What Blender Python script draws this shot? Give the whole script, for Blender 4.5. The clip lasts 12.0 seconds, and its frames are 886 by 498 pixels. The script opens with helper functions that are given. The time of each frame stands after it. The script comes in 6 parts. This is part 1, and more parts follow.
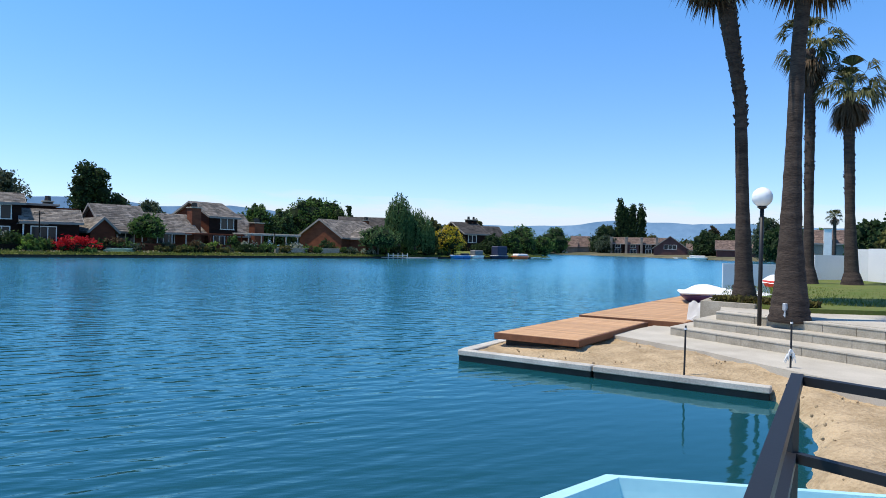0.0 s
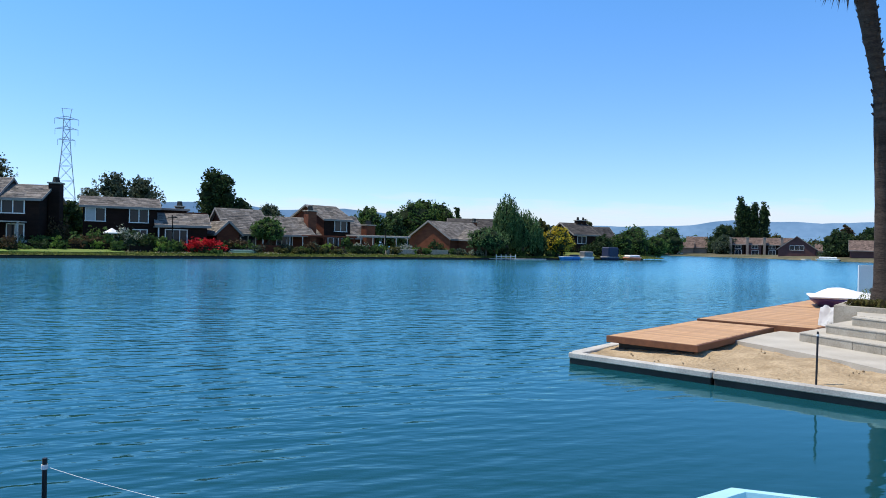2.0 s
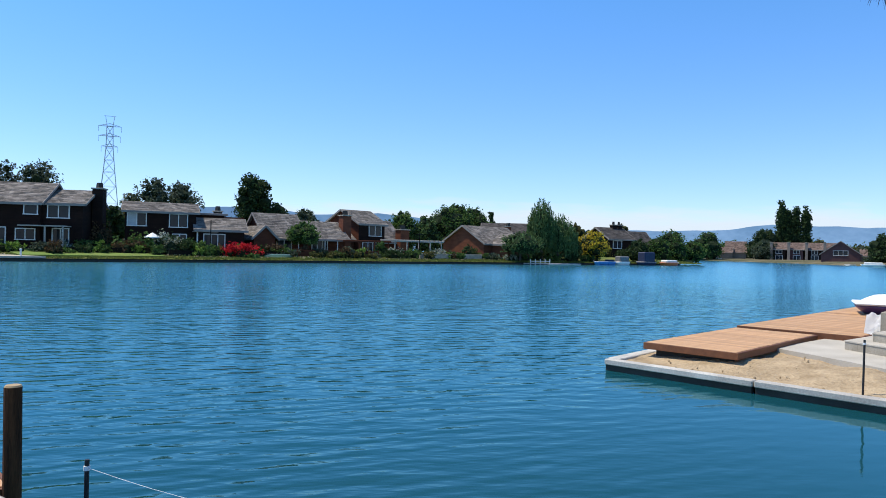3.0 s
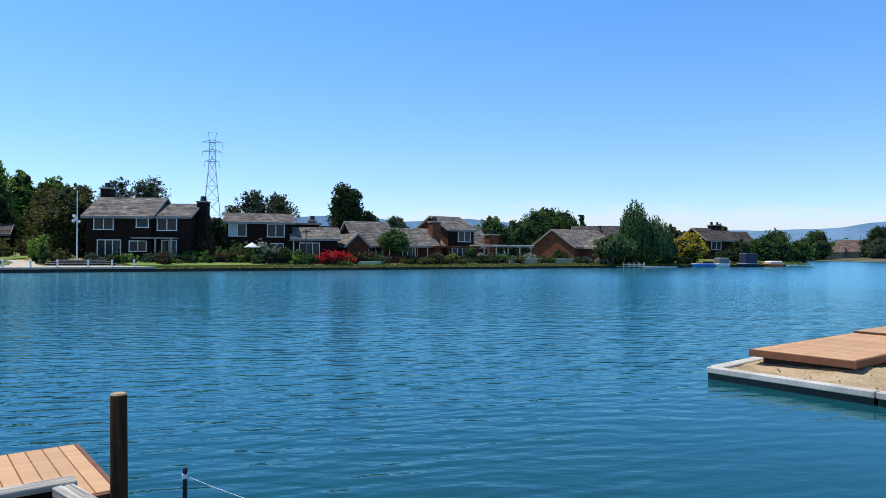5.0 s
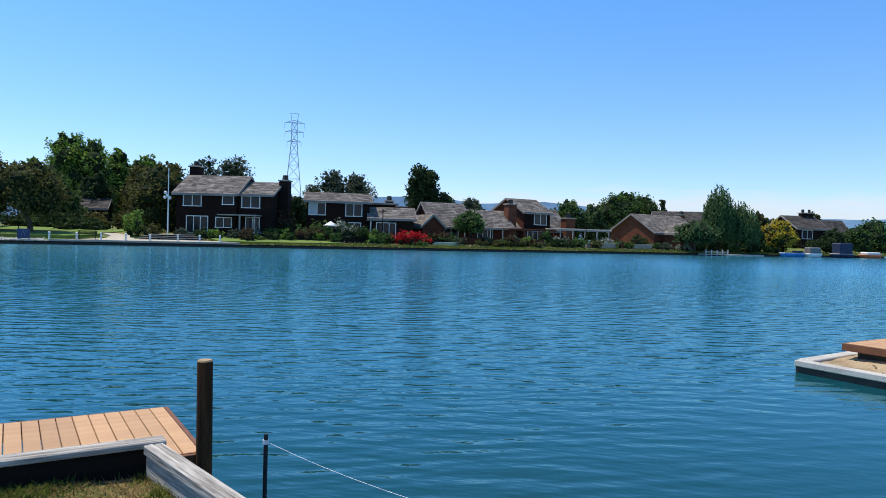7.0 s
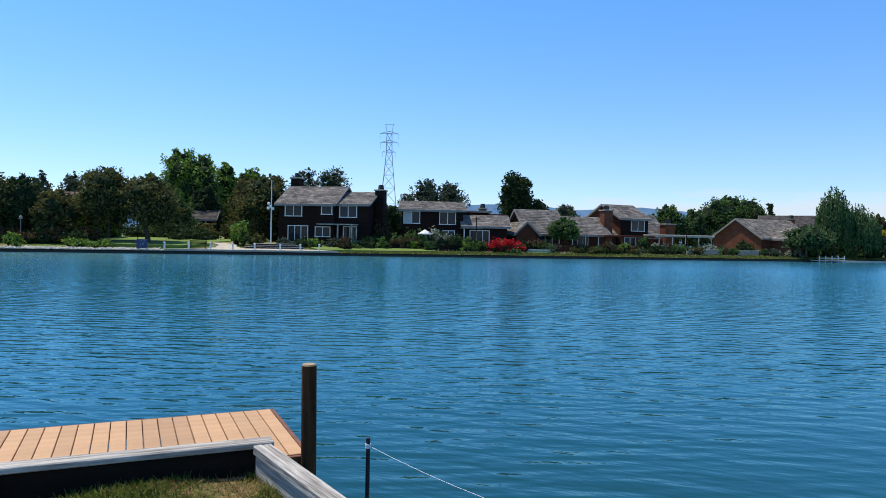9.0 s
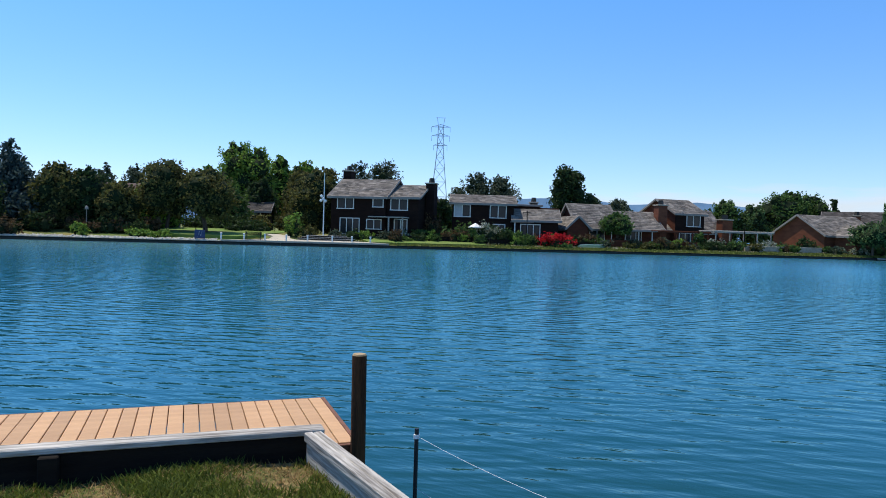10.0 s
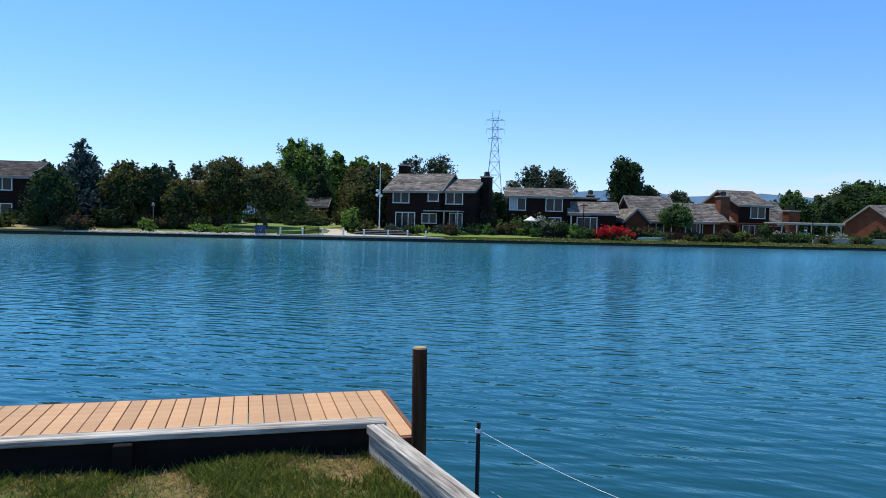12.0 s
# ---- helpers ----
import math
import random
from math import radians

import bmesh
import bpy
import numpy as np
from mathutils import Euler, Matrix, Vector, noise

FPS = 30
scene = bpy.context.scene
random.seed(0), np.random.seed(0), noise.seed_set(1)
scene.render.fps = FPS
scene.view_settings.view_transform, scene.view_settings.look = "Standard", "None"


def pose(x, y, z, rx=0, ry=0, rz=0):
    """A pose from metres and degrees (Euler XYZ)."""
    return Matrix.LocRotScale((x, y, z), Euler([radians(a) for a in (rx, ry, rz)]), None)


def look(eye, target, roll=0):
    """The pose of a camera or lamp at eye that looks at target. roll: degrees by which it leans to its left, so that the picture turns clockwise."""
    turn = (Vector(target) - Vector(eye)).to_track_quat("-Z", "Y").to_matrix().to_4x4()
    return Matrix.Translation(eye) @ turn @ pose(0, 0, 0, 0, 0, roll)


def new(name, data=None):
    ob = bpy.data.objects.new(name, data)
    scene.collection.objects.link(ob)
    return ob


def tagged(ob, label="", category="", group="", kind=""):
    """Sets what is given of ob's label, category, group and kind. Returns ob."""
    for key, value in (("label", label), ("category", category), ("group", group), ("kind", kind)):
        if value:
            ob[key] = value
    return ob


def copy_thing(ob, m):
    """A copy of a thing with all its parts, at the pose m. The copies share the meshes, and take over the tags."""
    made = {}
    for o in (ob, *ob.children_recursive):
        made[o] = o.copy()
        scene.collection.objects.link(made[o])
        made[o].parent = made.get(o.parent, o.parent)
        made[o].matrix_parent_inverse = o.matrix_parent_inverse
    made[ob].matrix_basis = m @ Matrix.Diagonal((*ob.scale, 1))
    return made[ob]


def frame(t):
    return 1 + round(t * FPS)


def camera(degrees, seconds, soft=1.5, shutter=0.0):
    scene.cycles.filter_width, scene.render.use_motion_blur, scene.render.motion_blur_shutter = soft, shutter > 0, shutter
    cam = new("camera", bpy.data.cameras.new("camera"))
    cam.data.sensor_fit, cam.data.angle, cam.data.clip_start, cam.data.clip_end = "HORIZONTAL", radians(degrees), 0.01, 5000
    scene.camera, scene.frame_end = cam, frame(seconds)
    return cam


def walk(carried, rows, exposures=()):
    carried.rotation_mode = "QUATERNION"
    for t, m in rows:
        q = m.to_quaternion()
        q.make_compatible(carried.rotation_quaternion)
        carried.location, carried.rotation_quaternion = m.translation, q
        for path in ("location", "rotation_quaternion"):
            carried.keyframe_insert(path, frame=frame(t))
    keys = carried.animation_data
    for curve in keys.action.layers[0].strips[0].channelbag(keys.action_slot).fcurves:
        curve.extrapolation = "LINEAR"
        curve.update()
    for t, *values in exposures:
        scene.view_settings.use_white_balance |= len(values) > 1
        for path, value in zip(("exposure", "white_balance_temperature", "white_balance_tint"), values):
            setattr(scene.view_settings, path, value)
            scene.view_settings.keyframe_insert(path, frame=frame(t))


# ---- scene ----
cam = camera(65.08, 12.0, soft=0.9)

PATH = [
    (0, pose(-0.000, -0.000, 2.000) @ pose(0, 0, 0, 0, 0, -26.935) @ pose(0, 0, 0, 89.814) @ pose(0, 0, 0, 0, 0, 1.334)),
    (0.5, pose(-0.008, -0.001, 1.998) @ pose(0, 0, 0, 0, 0, -25.443) @ pose(0, 0, 0, 89.679) @ pose(0, 0, 0, 0, 0, 1.310)),
    (1, pose(-0.011, 0.006, 2.001) @ pose(0, 0, 0, 0, 0, -23.391) @ pose(0, 0, 0, 89.753) @ pose(0, 0, 0, 0, 0, 1.129)),
    (1.5, pose(-0.015, 0.024, 1.998) @ pose(0, 0, 0, 0, 0, -21.463) @ pose(0, 0, 0, 89.715) @ pose(0, 0, 0, 0, 0, 1.222)),
    (2, pose(-0.006, 0.047, 1.990) @ pose(0, 0, 0, 0, 0, -18.054) @ pose(0, 0, 0, 89.728) @ pose(0, 0, 0, 0, 0, 1.211)),
    (2.5, pose(0.004, 0.049, 1.995) @ pose(0, 0, 0, 0, 0, -17.291) @ pose(0, 0, 0, 90.105) @ pose(0, 0, 0, 0, 0, 1.046)),
    (3, pose(-0.009, 0.071, 1.998) @ pose(0, 0, 0, 0, 0, -15.258) @ pose(0, 0, 0, 90.040) @ pose(0, 0, 0, 0, 0, 1.297)),
    (5, pose(0.026, 0.199, 2.011) @ pose(0, 0, 0, 0, 0, -7.880) @ pose(0, 0, 0, 90.356) @ pose(0, 0, 0, 0, 0, 0.307)),
    (5.5, pose(0.024, 0.215, 1.997) @ pose(0, 0, 0, 0, 0, -6.029) @ pose(0, 0, 0, 89.776) @ pose(0, 0, 0, 0, 0, 0.614)),
    (6, pose(0.016, 0.228, 1.987) @ pose(0, 0, 0, 0, 0, -5.013) @ pose(0, 0, 0, 89.720) @ pose(0, 0, 0, 0, 0, 1.142)),
    (6.5, pose(0.006, 0.238, 1.986) @ pose(0, 0, 0, 0, 0, -3.048) @ pose(0, 0, 0, 89.083) @ pose(0, 0, 0, 0, 0, 1.515)),
    (7, pose(0.007, 0.239, 1.984) @ pose(0, 0, 0, 0, 0, -1.741) @ pose(0, 0, 0, 88.777) @ pose(0, 0, 0, 0, 0, 1.600)),
    (9, pose(-0.030, 0.267, 1.973) @ pose(0, 0, 0, 0, 0, 5.961) @ pose(0, 0, 0, 89.227) @ pose(0, 0, 0, 0, 0, 1.157)),
    (9.5, pose(-0.037, 0.275, 1.970) @ pose(0, 0, 0, 0, 0, 8.493) @ pose(0, 0, 0, 88.889) @ pose(0, 0, 0, 0, 0, 1.765)),
    (10, pose(-0.033, 0.274, 1.965) @ pose(0, 0, 0, 0, 0, 10.073) @ pose(0, 0, 0, 88.585) @ pose(0, 0, 0, 0, 0, 1.743)),
    (10.5, pose(-0.035, 0.281, 1.964) @ pose(0, 0, 0, 0, 0, 11.278) @ pose(0, 0, 0, 88.570) @ pose(0, 0, 0, 0, 0, 1.740)),
    (11, pose(-0.046, 0.281, 1.968) @ pose(0, 0, 0, 0, 0, 12.550) @ pose(0, 0, 0, 88.294) @ pose(0, 0, 0, 0, 0, 1.861)),
    (11.5, pose(-0.068, 0.283, 1.967) @ pose(0, 0, 0, 0, 0, 13.704) @ pose(0, 0, 0, 88.339) @ pose(0, 0, 0, 0, 0, 1.477)),
    (12, pose(-0.076, 0.301, 1.957) @ pose(0, 0, 0, 0, 0, 14.592) @ pose(0, 0, 0, 87.958) @ pose(0, 0, 0, 0, 0, 1.361)),
]
walk(cam, PATH, exposures=[(0.0, 0.58), (6.0, 0.52), (12.0, 0.46)])

# ---- light ----
SUN_AZ, SUN_EL = -62.0, 65.0          # degrees clockwise from +y, and above the horizon
world = bpy.data.worlds.new("sky")
scene.world = world
world.use_nodes = True
wn = world.node_tree.nodes
wl = world.node_tree.links
bg = wn["Background"]
sky = wn.new("ShaderNodeTexSky")
sky.sky_type = "NISHITA"
sky.sun_disc = False
sky.sun_elevation = radians(SUN_EL)
sky.sun_rotation = radians(SUN_AZ)
sky.altitude = 0
sky.air_density, sky.dust_density, sky.ozone_density = 1.0, 0.0, 2.0
tint = wn.new("ShaderNodeVectorMath")       # the clear, saturated blue of the day, whiter low down
tint.operation = "MULTIPLY"
up = wn.new("ShaderNodeTexCoord")
sep = wn.new("ShaderNodeSeparateXYZ")
grade = wn.new("ShaderNodeValToRGB")
grade.color_ramp.elements[0].color = (0.60, 0.675, 0.96, 1)
grade.color_ramp.elements[1].color = (0.43, 0.79, 1.10, 1)
grade.color_ramp.elements[1].position = 0.36
wl.new(up.outputs["Generated"], sep.inputs[0])
wl.new(sep.outputs[2], grade.inputs[0])
wl.new(grade.outputs[0], tint.inputs[1])
wl.new(sky.outputs[0], tint.inputs[0])
wl.new(tint.outputs[0], bg.inputs[0])
bg.inputs[1].default_value = 0.13
sun_data = bpy.data.lights.new("sun", "SUN")
sun_data.energy, sun_data.angle, sun_data.color = 3.5, radians(0.53), (1.0, 0.92, 0.78)
sun = new("sun", sun_data)
_a, _e = radians(SUN_AZ), radians(SUN_EL)
sun.matrix_basis = look((0, 0, 60), (-math.sin(_a) * math.cos(_e), -math.cos(_a) * math.cos(_e), 60 - math.sin(_e)))


# ---- materials ----
def mat(name, col, rough=0.8, col2=None, scale=4.0, fine=40.0, bump=0.3, metal=0.0, mix=(0.35, 0.65), stretch=(1, 1, 1), ior=1.45, rand=0.0, bdist=0.02):
    """Two-scale noise colour with bump; rand adds a tint that differs from object to object."""
    m = bpy.data.materials.new(name)
    m.use_nodes = True
    nt = m.node_tree
    nn, ll = nt.nodes, nt.links
    b = nn["Principled BSDF"]
    b.inputs["Roughness"].default_value = rough
    b.inputs["Metallic"].default_value = metal
    if rough >= 0.9:
        b.inputs["Specular IOR Level"].default_value = 0.2
    b.inputs["IOR"].default_value = ior
    co = nn.new("ShaderNodeTexCoord")
    mp = nn.new("ShaderNodeMapping")
    mp.inputs["Scale"].default_value = stretch
    ll.new(co.outputs["Object"], mp.inputs[0])
    n1 = nn.new("ShaderNodeTexNoise")
    n1.inputs["Scale"].default_value = scale
    n1.inputs["Detail"].default_value = 6
    n2 = nn.new("ShaderNodeTexNoise")
    n2.inputs["Scale"].default_value = fine
    n2.inputs["Detail"].default_value = 4
    ll.new(mp.outputs[0], n1.inputs[0])
    ll.new(mp.outputs[0], n2.inputs[0])
    av = nn.new("ShaderNodeMath")
    av.operation = "MULTIPLY_ADD"
    av.inputs[1].default_value = 0.4
    ll.new(n2.outputs[0], av.inputs[0])
    sc = nn.new("ShaderNodeMath")
    sc.operation = "MULTIPLY"
    sc.inputs[1].default_value = 0.6
    ll.new(n1.outputs[0], sc.inputs[0])
    ll.new(sc.outputs[0], av.inputs[2])
    cr = nn.new("ShaderNodeValToRGB")
    cr.color_ramp.elements[0].position, cr.color_ramp.elements[1].position = mix
    c2 = col2 or tuple(c * 0.65 for c in col)
    cr.color_ramp.elements[0].color = (*c2, 1)
    cr.color_ramp.elements[1].color = (*col, 1)
    ll.new(av.outputs[0], cr.inputs[0])
    out = cr.outputs[0]
    if rand:
        oi = nn.new("ShaderNodeObjectInfo")
        mr = nn.new("ShaderNodeMapRange")
        mr.inputs[3].default_value, mr.inputs[4].default_value = 1 - rand, 1 + rand
        ll.new(oi.outputs["Random"], mr.inputs[0])
        vm = nn.new("ShaderNodeVectorMath")
        vm.operation = "SCALE"
        ll.new(out, vm.inputs[0])
        ll.new(mr.outputs[0], vm.inputs["Scale"])
        out = vm.outputs[0]
    ll.new(out, b.inputs["Base Color"])
    if bump:
        bp = nn.new("ShaderNodeBump")
        bp.inputs["Strength"].default_value = bump
        bp.inputs["Distance"].default_value = bdist
        ll.new(av.outputs[0], bp.inputs["Height"])
        ll.new(bp.outputs[0], b.inputs["Normal"])
    return m


def leaf_mat(name, col, col2, gloss=0.8):
    """Leaves: tint by leaf (island), some light through."""
    m = bpy.data.materials.new(name)
    m.use_nodes = True
    nn, ll = m.node_tree.nodes, m.node_tree.links
    b = nn["Principled BSDF"]
    b.inputs["Roughness"].default_value = gloss
    b.inputs["Specular IOR Level"].default_value = 0.2
    ge = nn.new("ShaderNodeNewGeometry")
    cr = nn.new("ShaderNodeValToRGB")
    cr.color_ramp.elements[0].color = (*col2, 1)
    cr.color_ramp.elements[1].color = (*col, 1)
    ll.new(ge.outputs["Random Per Island"], cr.inputs[0])
    ll.new(cr.outputs[0], b.inputs["Base Color"])
    tr = nn.new("ShaderNodeBsdfTranslucent")
    ll.new(cr.outputs[0], tr.inputs[0])
    mx = nn.new("ShaderNodeMixShader")
    mx.inputs[0].default_value = 0.30
    ll.new(b.outputs[0], mx.inputs[1])
    ll.new(tr.outputs[0], mx.inputs[2])
    ll.new(mx.outputs[0], nn["Material Output"].inputs[0])
    return m


def water_mat():
    """Teal water; long crests of a light breeze, finer ripples, and gusts, all calmer in the lee of the spit."""
    m = bpy.data.materials.new("lake_water")
    m.use_nodes = True
    nn, ll = m.node_tree.nodes, m.node_tree.links
    nn.remove(nn["Principled BSDF"])
    body = nn.new("ShaderNodeBsdfDiffuse")
    gloss = nn.new("ShaderNodeBsdfGlossy")
    gloss.inputs["Color"].default_value = (0.56, 0.90, 0.96, 1)
    fres = nn.new("ShaderNodeFresnel")
    fres.inputs["IOR"].default_value = 1.36
    both = nn.new("ShaderNodeMixShader")
    ll.new(fres.outputs[0], both.inputs[0])
    ll.new(body.outputs[0], both.inputs[1])
    ll.new(gloss.outputs[0], both.inputs[2])
    ll.new(both.outputs[0], nn["Material Output"].inputs[0])
    co = nn.new("ShaderNodeTexCoord")

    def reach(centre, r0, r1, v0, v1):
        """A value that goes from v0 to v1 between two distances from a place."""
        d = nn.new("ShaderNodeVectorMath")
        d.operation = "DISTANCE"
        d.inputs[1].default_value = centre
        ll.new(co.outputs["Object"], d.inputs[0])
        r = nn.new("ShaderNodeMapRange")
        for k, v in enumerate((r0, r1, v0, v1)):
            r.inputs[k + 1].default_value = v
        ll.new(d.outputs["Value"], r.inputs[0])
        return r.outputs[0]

    # greener by the near shore; far out, reflected sky painted in as lighter blue
    sky_tint = nn.new("ShaderNodeValToRGB")
    sky_tint.color_ramp.elements[0].color = (0.008, 0.050, 0.056, 1)
    sky_tint.color_ramp.elements[1].color = (0.0, 0.138, 0.212, 1)
    ll.new(reach((0, 0, 0), 5, 50, 0, 1), sky_tint.inputs[0])
    ll.new(sky_tint.outputs[0], body.inputs["Color"])
    # ripples too fine to see apart, far out
    ll.new(reach((0, 0, 0), 10, 60, 0.05, 0.17), gloss.inputs["Roughness"])
    calm = reach((7.5, 5.5, 0), 2.0, 7.0, 0.12, 1.0)
    prev = None
    # noise layers: turn, scale across and along, height
    layers = [("noise", 30, 1.1, 1.5, 0.030), ("noise", -9, 0.6, 3.6, 0.017), ("noise", 16, 2.2, 7.5, 0.010),
              ("wave", 4, 0.80, 5.0, 0.0050), ("wave", -15, 1.25, 7.0, 0.0026)]
    for kind, turn, sx, sy, dist in layers:
        rt = nn.new("ShaderNodeMapping")
        rt.inputs["Rotation"].default_value = (0, 0, radians(turn))
        ll.new(co.outputs["Object"], rt.inputs[0])
        if kind == "noise":
            mp = nn.new("ShaderNodeMapping")
            mp.inputs["Scale"].default_value = (sx, sy, 1)
            ll.new(rt.outputs[0], mp.inputs[0])
            nz = nn.new("ShaderNodeTexNoise")
            nz.inputs["Scale"].default_value = 1.0
            nz.inputs["Detail"].default_value = 2.5
            ll.new(mp.outputs[0], nz.inputs[0])
            height = nz.outputs[0]
        else:
            nz = nn.new("ShaderNodeTexWave")
            nz.bands_direction = "Y"
            nz.inputs["Scale"].default_value = sx
            nz.inputs["Distortion"].default_value = sy
            nz.inputs["Detail"].default_value = 2.0
            nz.inputs["Detail Scale"].default_value = 0.7
            ll.new(rt.outputs[0], nz.inputs[0])
            height = nz.outputs["Fac"]
        bp = nn.new("ShaderNodeBump")
        ll.new(calm, bp.inputs["Strength"])
        bp.inputs["Distance"].default_value = dist
        ll.new(height, bp.inputs["Height"])
        if prev:
            ll.new(prev.outputs[0], bp.inputs["Normal"])
        prev = bp
    for node in (gloss, fres):
        ll.new(prev.outputs[0], node.inputs["Normal"])
    return m


def glass_mat(name, tint=(0.02, 0.025, 0.03)):
    return mat(name, tint, 0.08, tint, 1, 2, 0.0, ior=1.3)


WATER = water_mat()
GRASS = mat("lawn_grass", (0.05, 0.075, 0.014), 0.95, (0.27, 0.18, 0.08), 1.6, 26, 0.8, mix=(0.36, 0.52), bdist=0.05)
BANK = mat("bank_grass", (0.10, 0.15, 0.03), 0.95, (0.20, 0.17, 0.06), 0.35, 5, 0.8, mix=(0.38, 0.6), bdist=0.1)
UPPER = mat("upper_lawn", (0.075, 0.125, 0.02), 0.9, (0.15, 0.15, 0.045), 1.1, 20, 0.8, bdist=0.04)
PARK = mat("park_lawn", (0.13, 0.22, 0.04), 0.95, (0.16, 0.2, 0.05), 0.3, 6, 0.5, bdist=0.08)
SAND = mat("sand", (0.47, 0.355, 0.22), 0.95, (0.27, 0.195, 0.11), 2.4, 22, 1.0, mix=(0.34, 0.6), bdist=0.09)
CONCRETE = mat("concrete", (0.50, 0.46, 0.385), 0.9, (0.37, 0.335, 0.275), 1.6, 60, 0.35, bdist=0.01)
CONCRETE_DARK = mat("concrete_edge", (0.42, 0.38, 0.31), 0.92, (0.25, 0.22, 0.17), 3.0, 40, 0.4, bdist=0.01)
CAP_WHITE = mat("whitewashed_cap", (0.56, 0.53, 0.46), 0.85, (0.32, 0.29, 0.25), 2.0, 40, 0.4, bdist=0.01)
TARRED = mat("tarred_timber", (0.035, 0.035, 0.03), 0.8, (0.015, 0.015, 0.012), 3, 40, 0.5)
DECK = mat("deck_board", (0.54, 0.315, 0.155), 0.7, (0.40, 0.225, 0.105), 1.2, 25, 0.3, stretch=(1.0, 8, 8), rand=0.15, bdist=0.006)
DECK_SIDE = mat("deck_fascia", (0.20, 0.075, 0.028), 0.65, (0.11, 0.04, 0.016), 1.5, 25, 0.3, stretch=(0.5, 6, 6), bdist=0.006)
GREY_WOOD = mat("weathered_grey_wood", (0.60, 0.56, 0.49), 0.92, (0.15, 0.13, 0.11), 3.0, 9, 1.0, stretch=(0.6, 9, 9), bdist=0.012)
# near-black to carry the shade of the lawn-side planks; plain dark timber elsewhere
DARK_WOOD = mat("dark_weathered_shaded_wood", (0.018, 0.014, 0.010), 0.95, (0.008, 0.006, 0.005), 2.0, 30, 0.7, stretch=(0.6, 9, 9), bdist=0.012)
PILE_WOOD = mat("stained_pile_wood", (0.12, 0.05, 0.02), 0.92, (0.022, 0.011, 0.006), 2.5, 30, 0.7, stretch=(10, 10, 0.7), bdist=0.012)
PILE_TOP = mat("cut_pile_end", (0.45, 0.32, 0.17), 0.85, (0.3, 0.2, 0.1), 10, 60, 0.4)
BLACK_METAL = mat("black_paint_metal", (0.014, 0.014, 0.016), 0.5, (0.012, 0.012, 0.014), 6, 60, 0.15, bdist=0.004)
STEEL = mat("galvanised_steel", (0.48, 0.50, 0.53), 0.5, (0.36, 0.38, 0.40), 4, 30, 0.1, metal=0.4)
WHITE_PAINT = mat("white_paint", (0.78, 0.77, 0.73), 0.6, (0.66, 0.64, 0.6), 2, 20, 0.1, bdist=0.005)
GLOBE = mat("white_globe", (0.86, 0.86, 0.84), 0.25, (0.82, 0.82, 0.8), 2, 20, 0.0)
STRING = mat("white_string", (0.8, 0.8, 0.78), 0.8, (0.6, 0.6, 0.58), 20, 60, 0.1)
BARK = mat("tree_bark", (0.12, 0.095, 0.07), 0.95, (0.06, 0.045, 0.035), 3, 14, 0.8, stretch=(3, 3, 1), bdist=0.05)
PALM_BARK = mat("palm_bark", (0.085, 0.064, 0.052), 0.95, (0.028, 0.021, 0.018), 2, 16, 0.9, stretch=(1, 1, 5), bdist=0.03)
PALM_SKIRT = mat("dry_palm_frond", (0.15, 0.10, 0.06), 0.9, (0.06, 0.042, 0.026), 3, 20, 0.5)
BRICK = mat("red_brick", (0.20, 0.07, 0.036), 0.9, (0.11, 0.038, 0.022), 0.8, 8, 0.5, stretch=(1, 1, 3), bdist=0.03)
BROWN_SHINGLE = mat("dark_brown_shingle", (0.026, 0.013, 0.009), 0.95, (0.011, 0.006, 0.005), 0.8, 7, 0.6, stretch=(1, 1, 4), bdist=0.03)
RED_SIDING = mat("redwood_siding", (0.13, 0.042, 0.022), 0.9, (0.07, 0.024, 0.014), 0.8, 7, 0.6, stretch=(1, 1, 4), bdist=0.03)
SHAKE = mat("weathered_roof_shake", (0.25, 0.22, 0.19), 0.95, (0.10, 0.088, 0.075), 0.9, 5.5, 1.0, stretch=(1, 1, 1), bdist=0.08)
SHAKE_DARK = mat("dark_roof_shake", (0.10, 0.088, 0.08), 0.95, (0.05, 0.045, 0.04), 0.9, 5.5, 1.0, bdist=0.08)
SHAKE_BROWN = mat("brown_roof_shake", (0.2, 0.14, 0.115), 0.95, (0.11, 0.08, 0.065), 0.9, 5.5, 1.0, bdist=0.08)


def island_tint(m, lo, hi):
    """Multiply the base colour by a random value for each loose piece."""
    nn, ll = m.node_tree.nodes, m.node_tree.links
    b = nn["Principled BSDF"]
    src = b.inputs["Base Color"].links[0].from_socket
    ge = nn.new("ShaderNodeNewGeometry")
    mr = nn.new("ShaderNodeMapRange")
    mr.inputs[3].default_value, mr.inputs[4].default_value = lo, hi
    ll.new(ge.outputs["Random Per Island"], mr.inputs[0])
    vm = nn.new("ShaderNodeVectorMath")
    vm.operation = "SCALE"
    ll.new(src, vm.inputs[0])
    ll.new(mr.outputs[0], vm.inputs["Scale"])
    ll.new(vm.outputs[0], b.inputs["Base Color"])


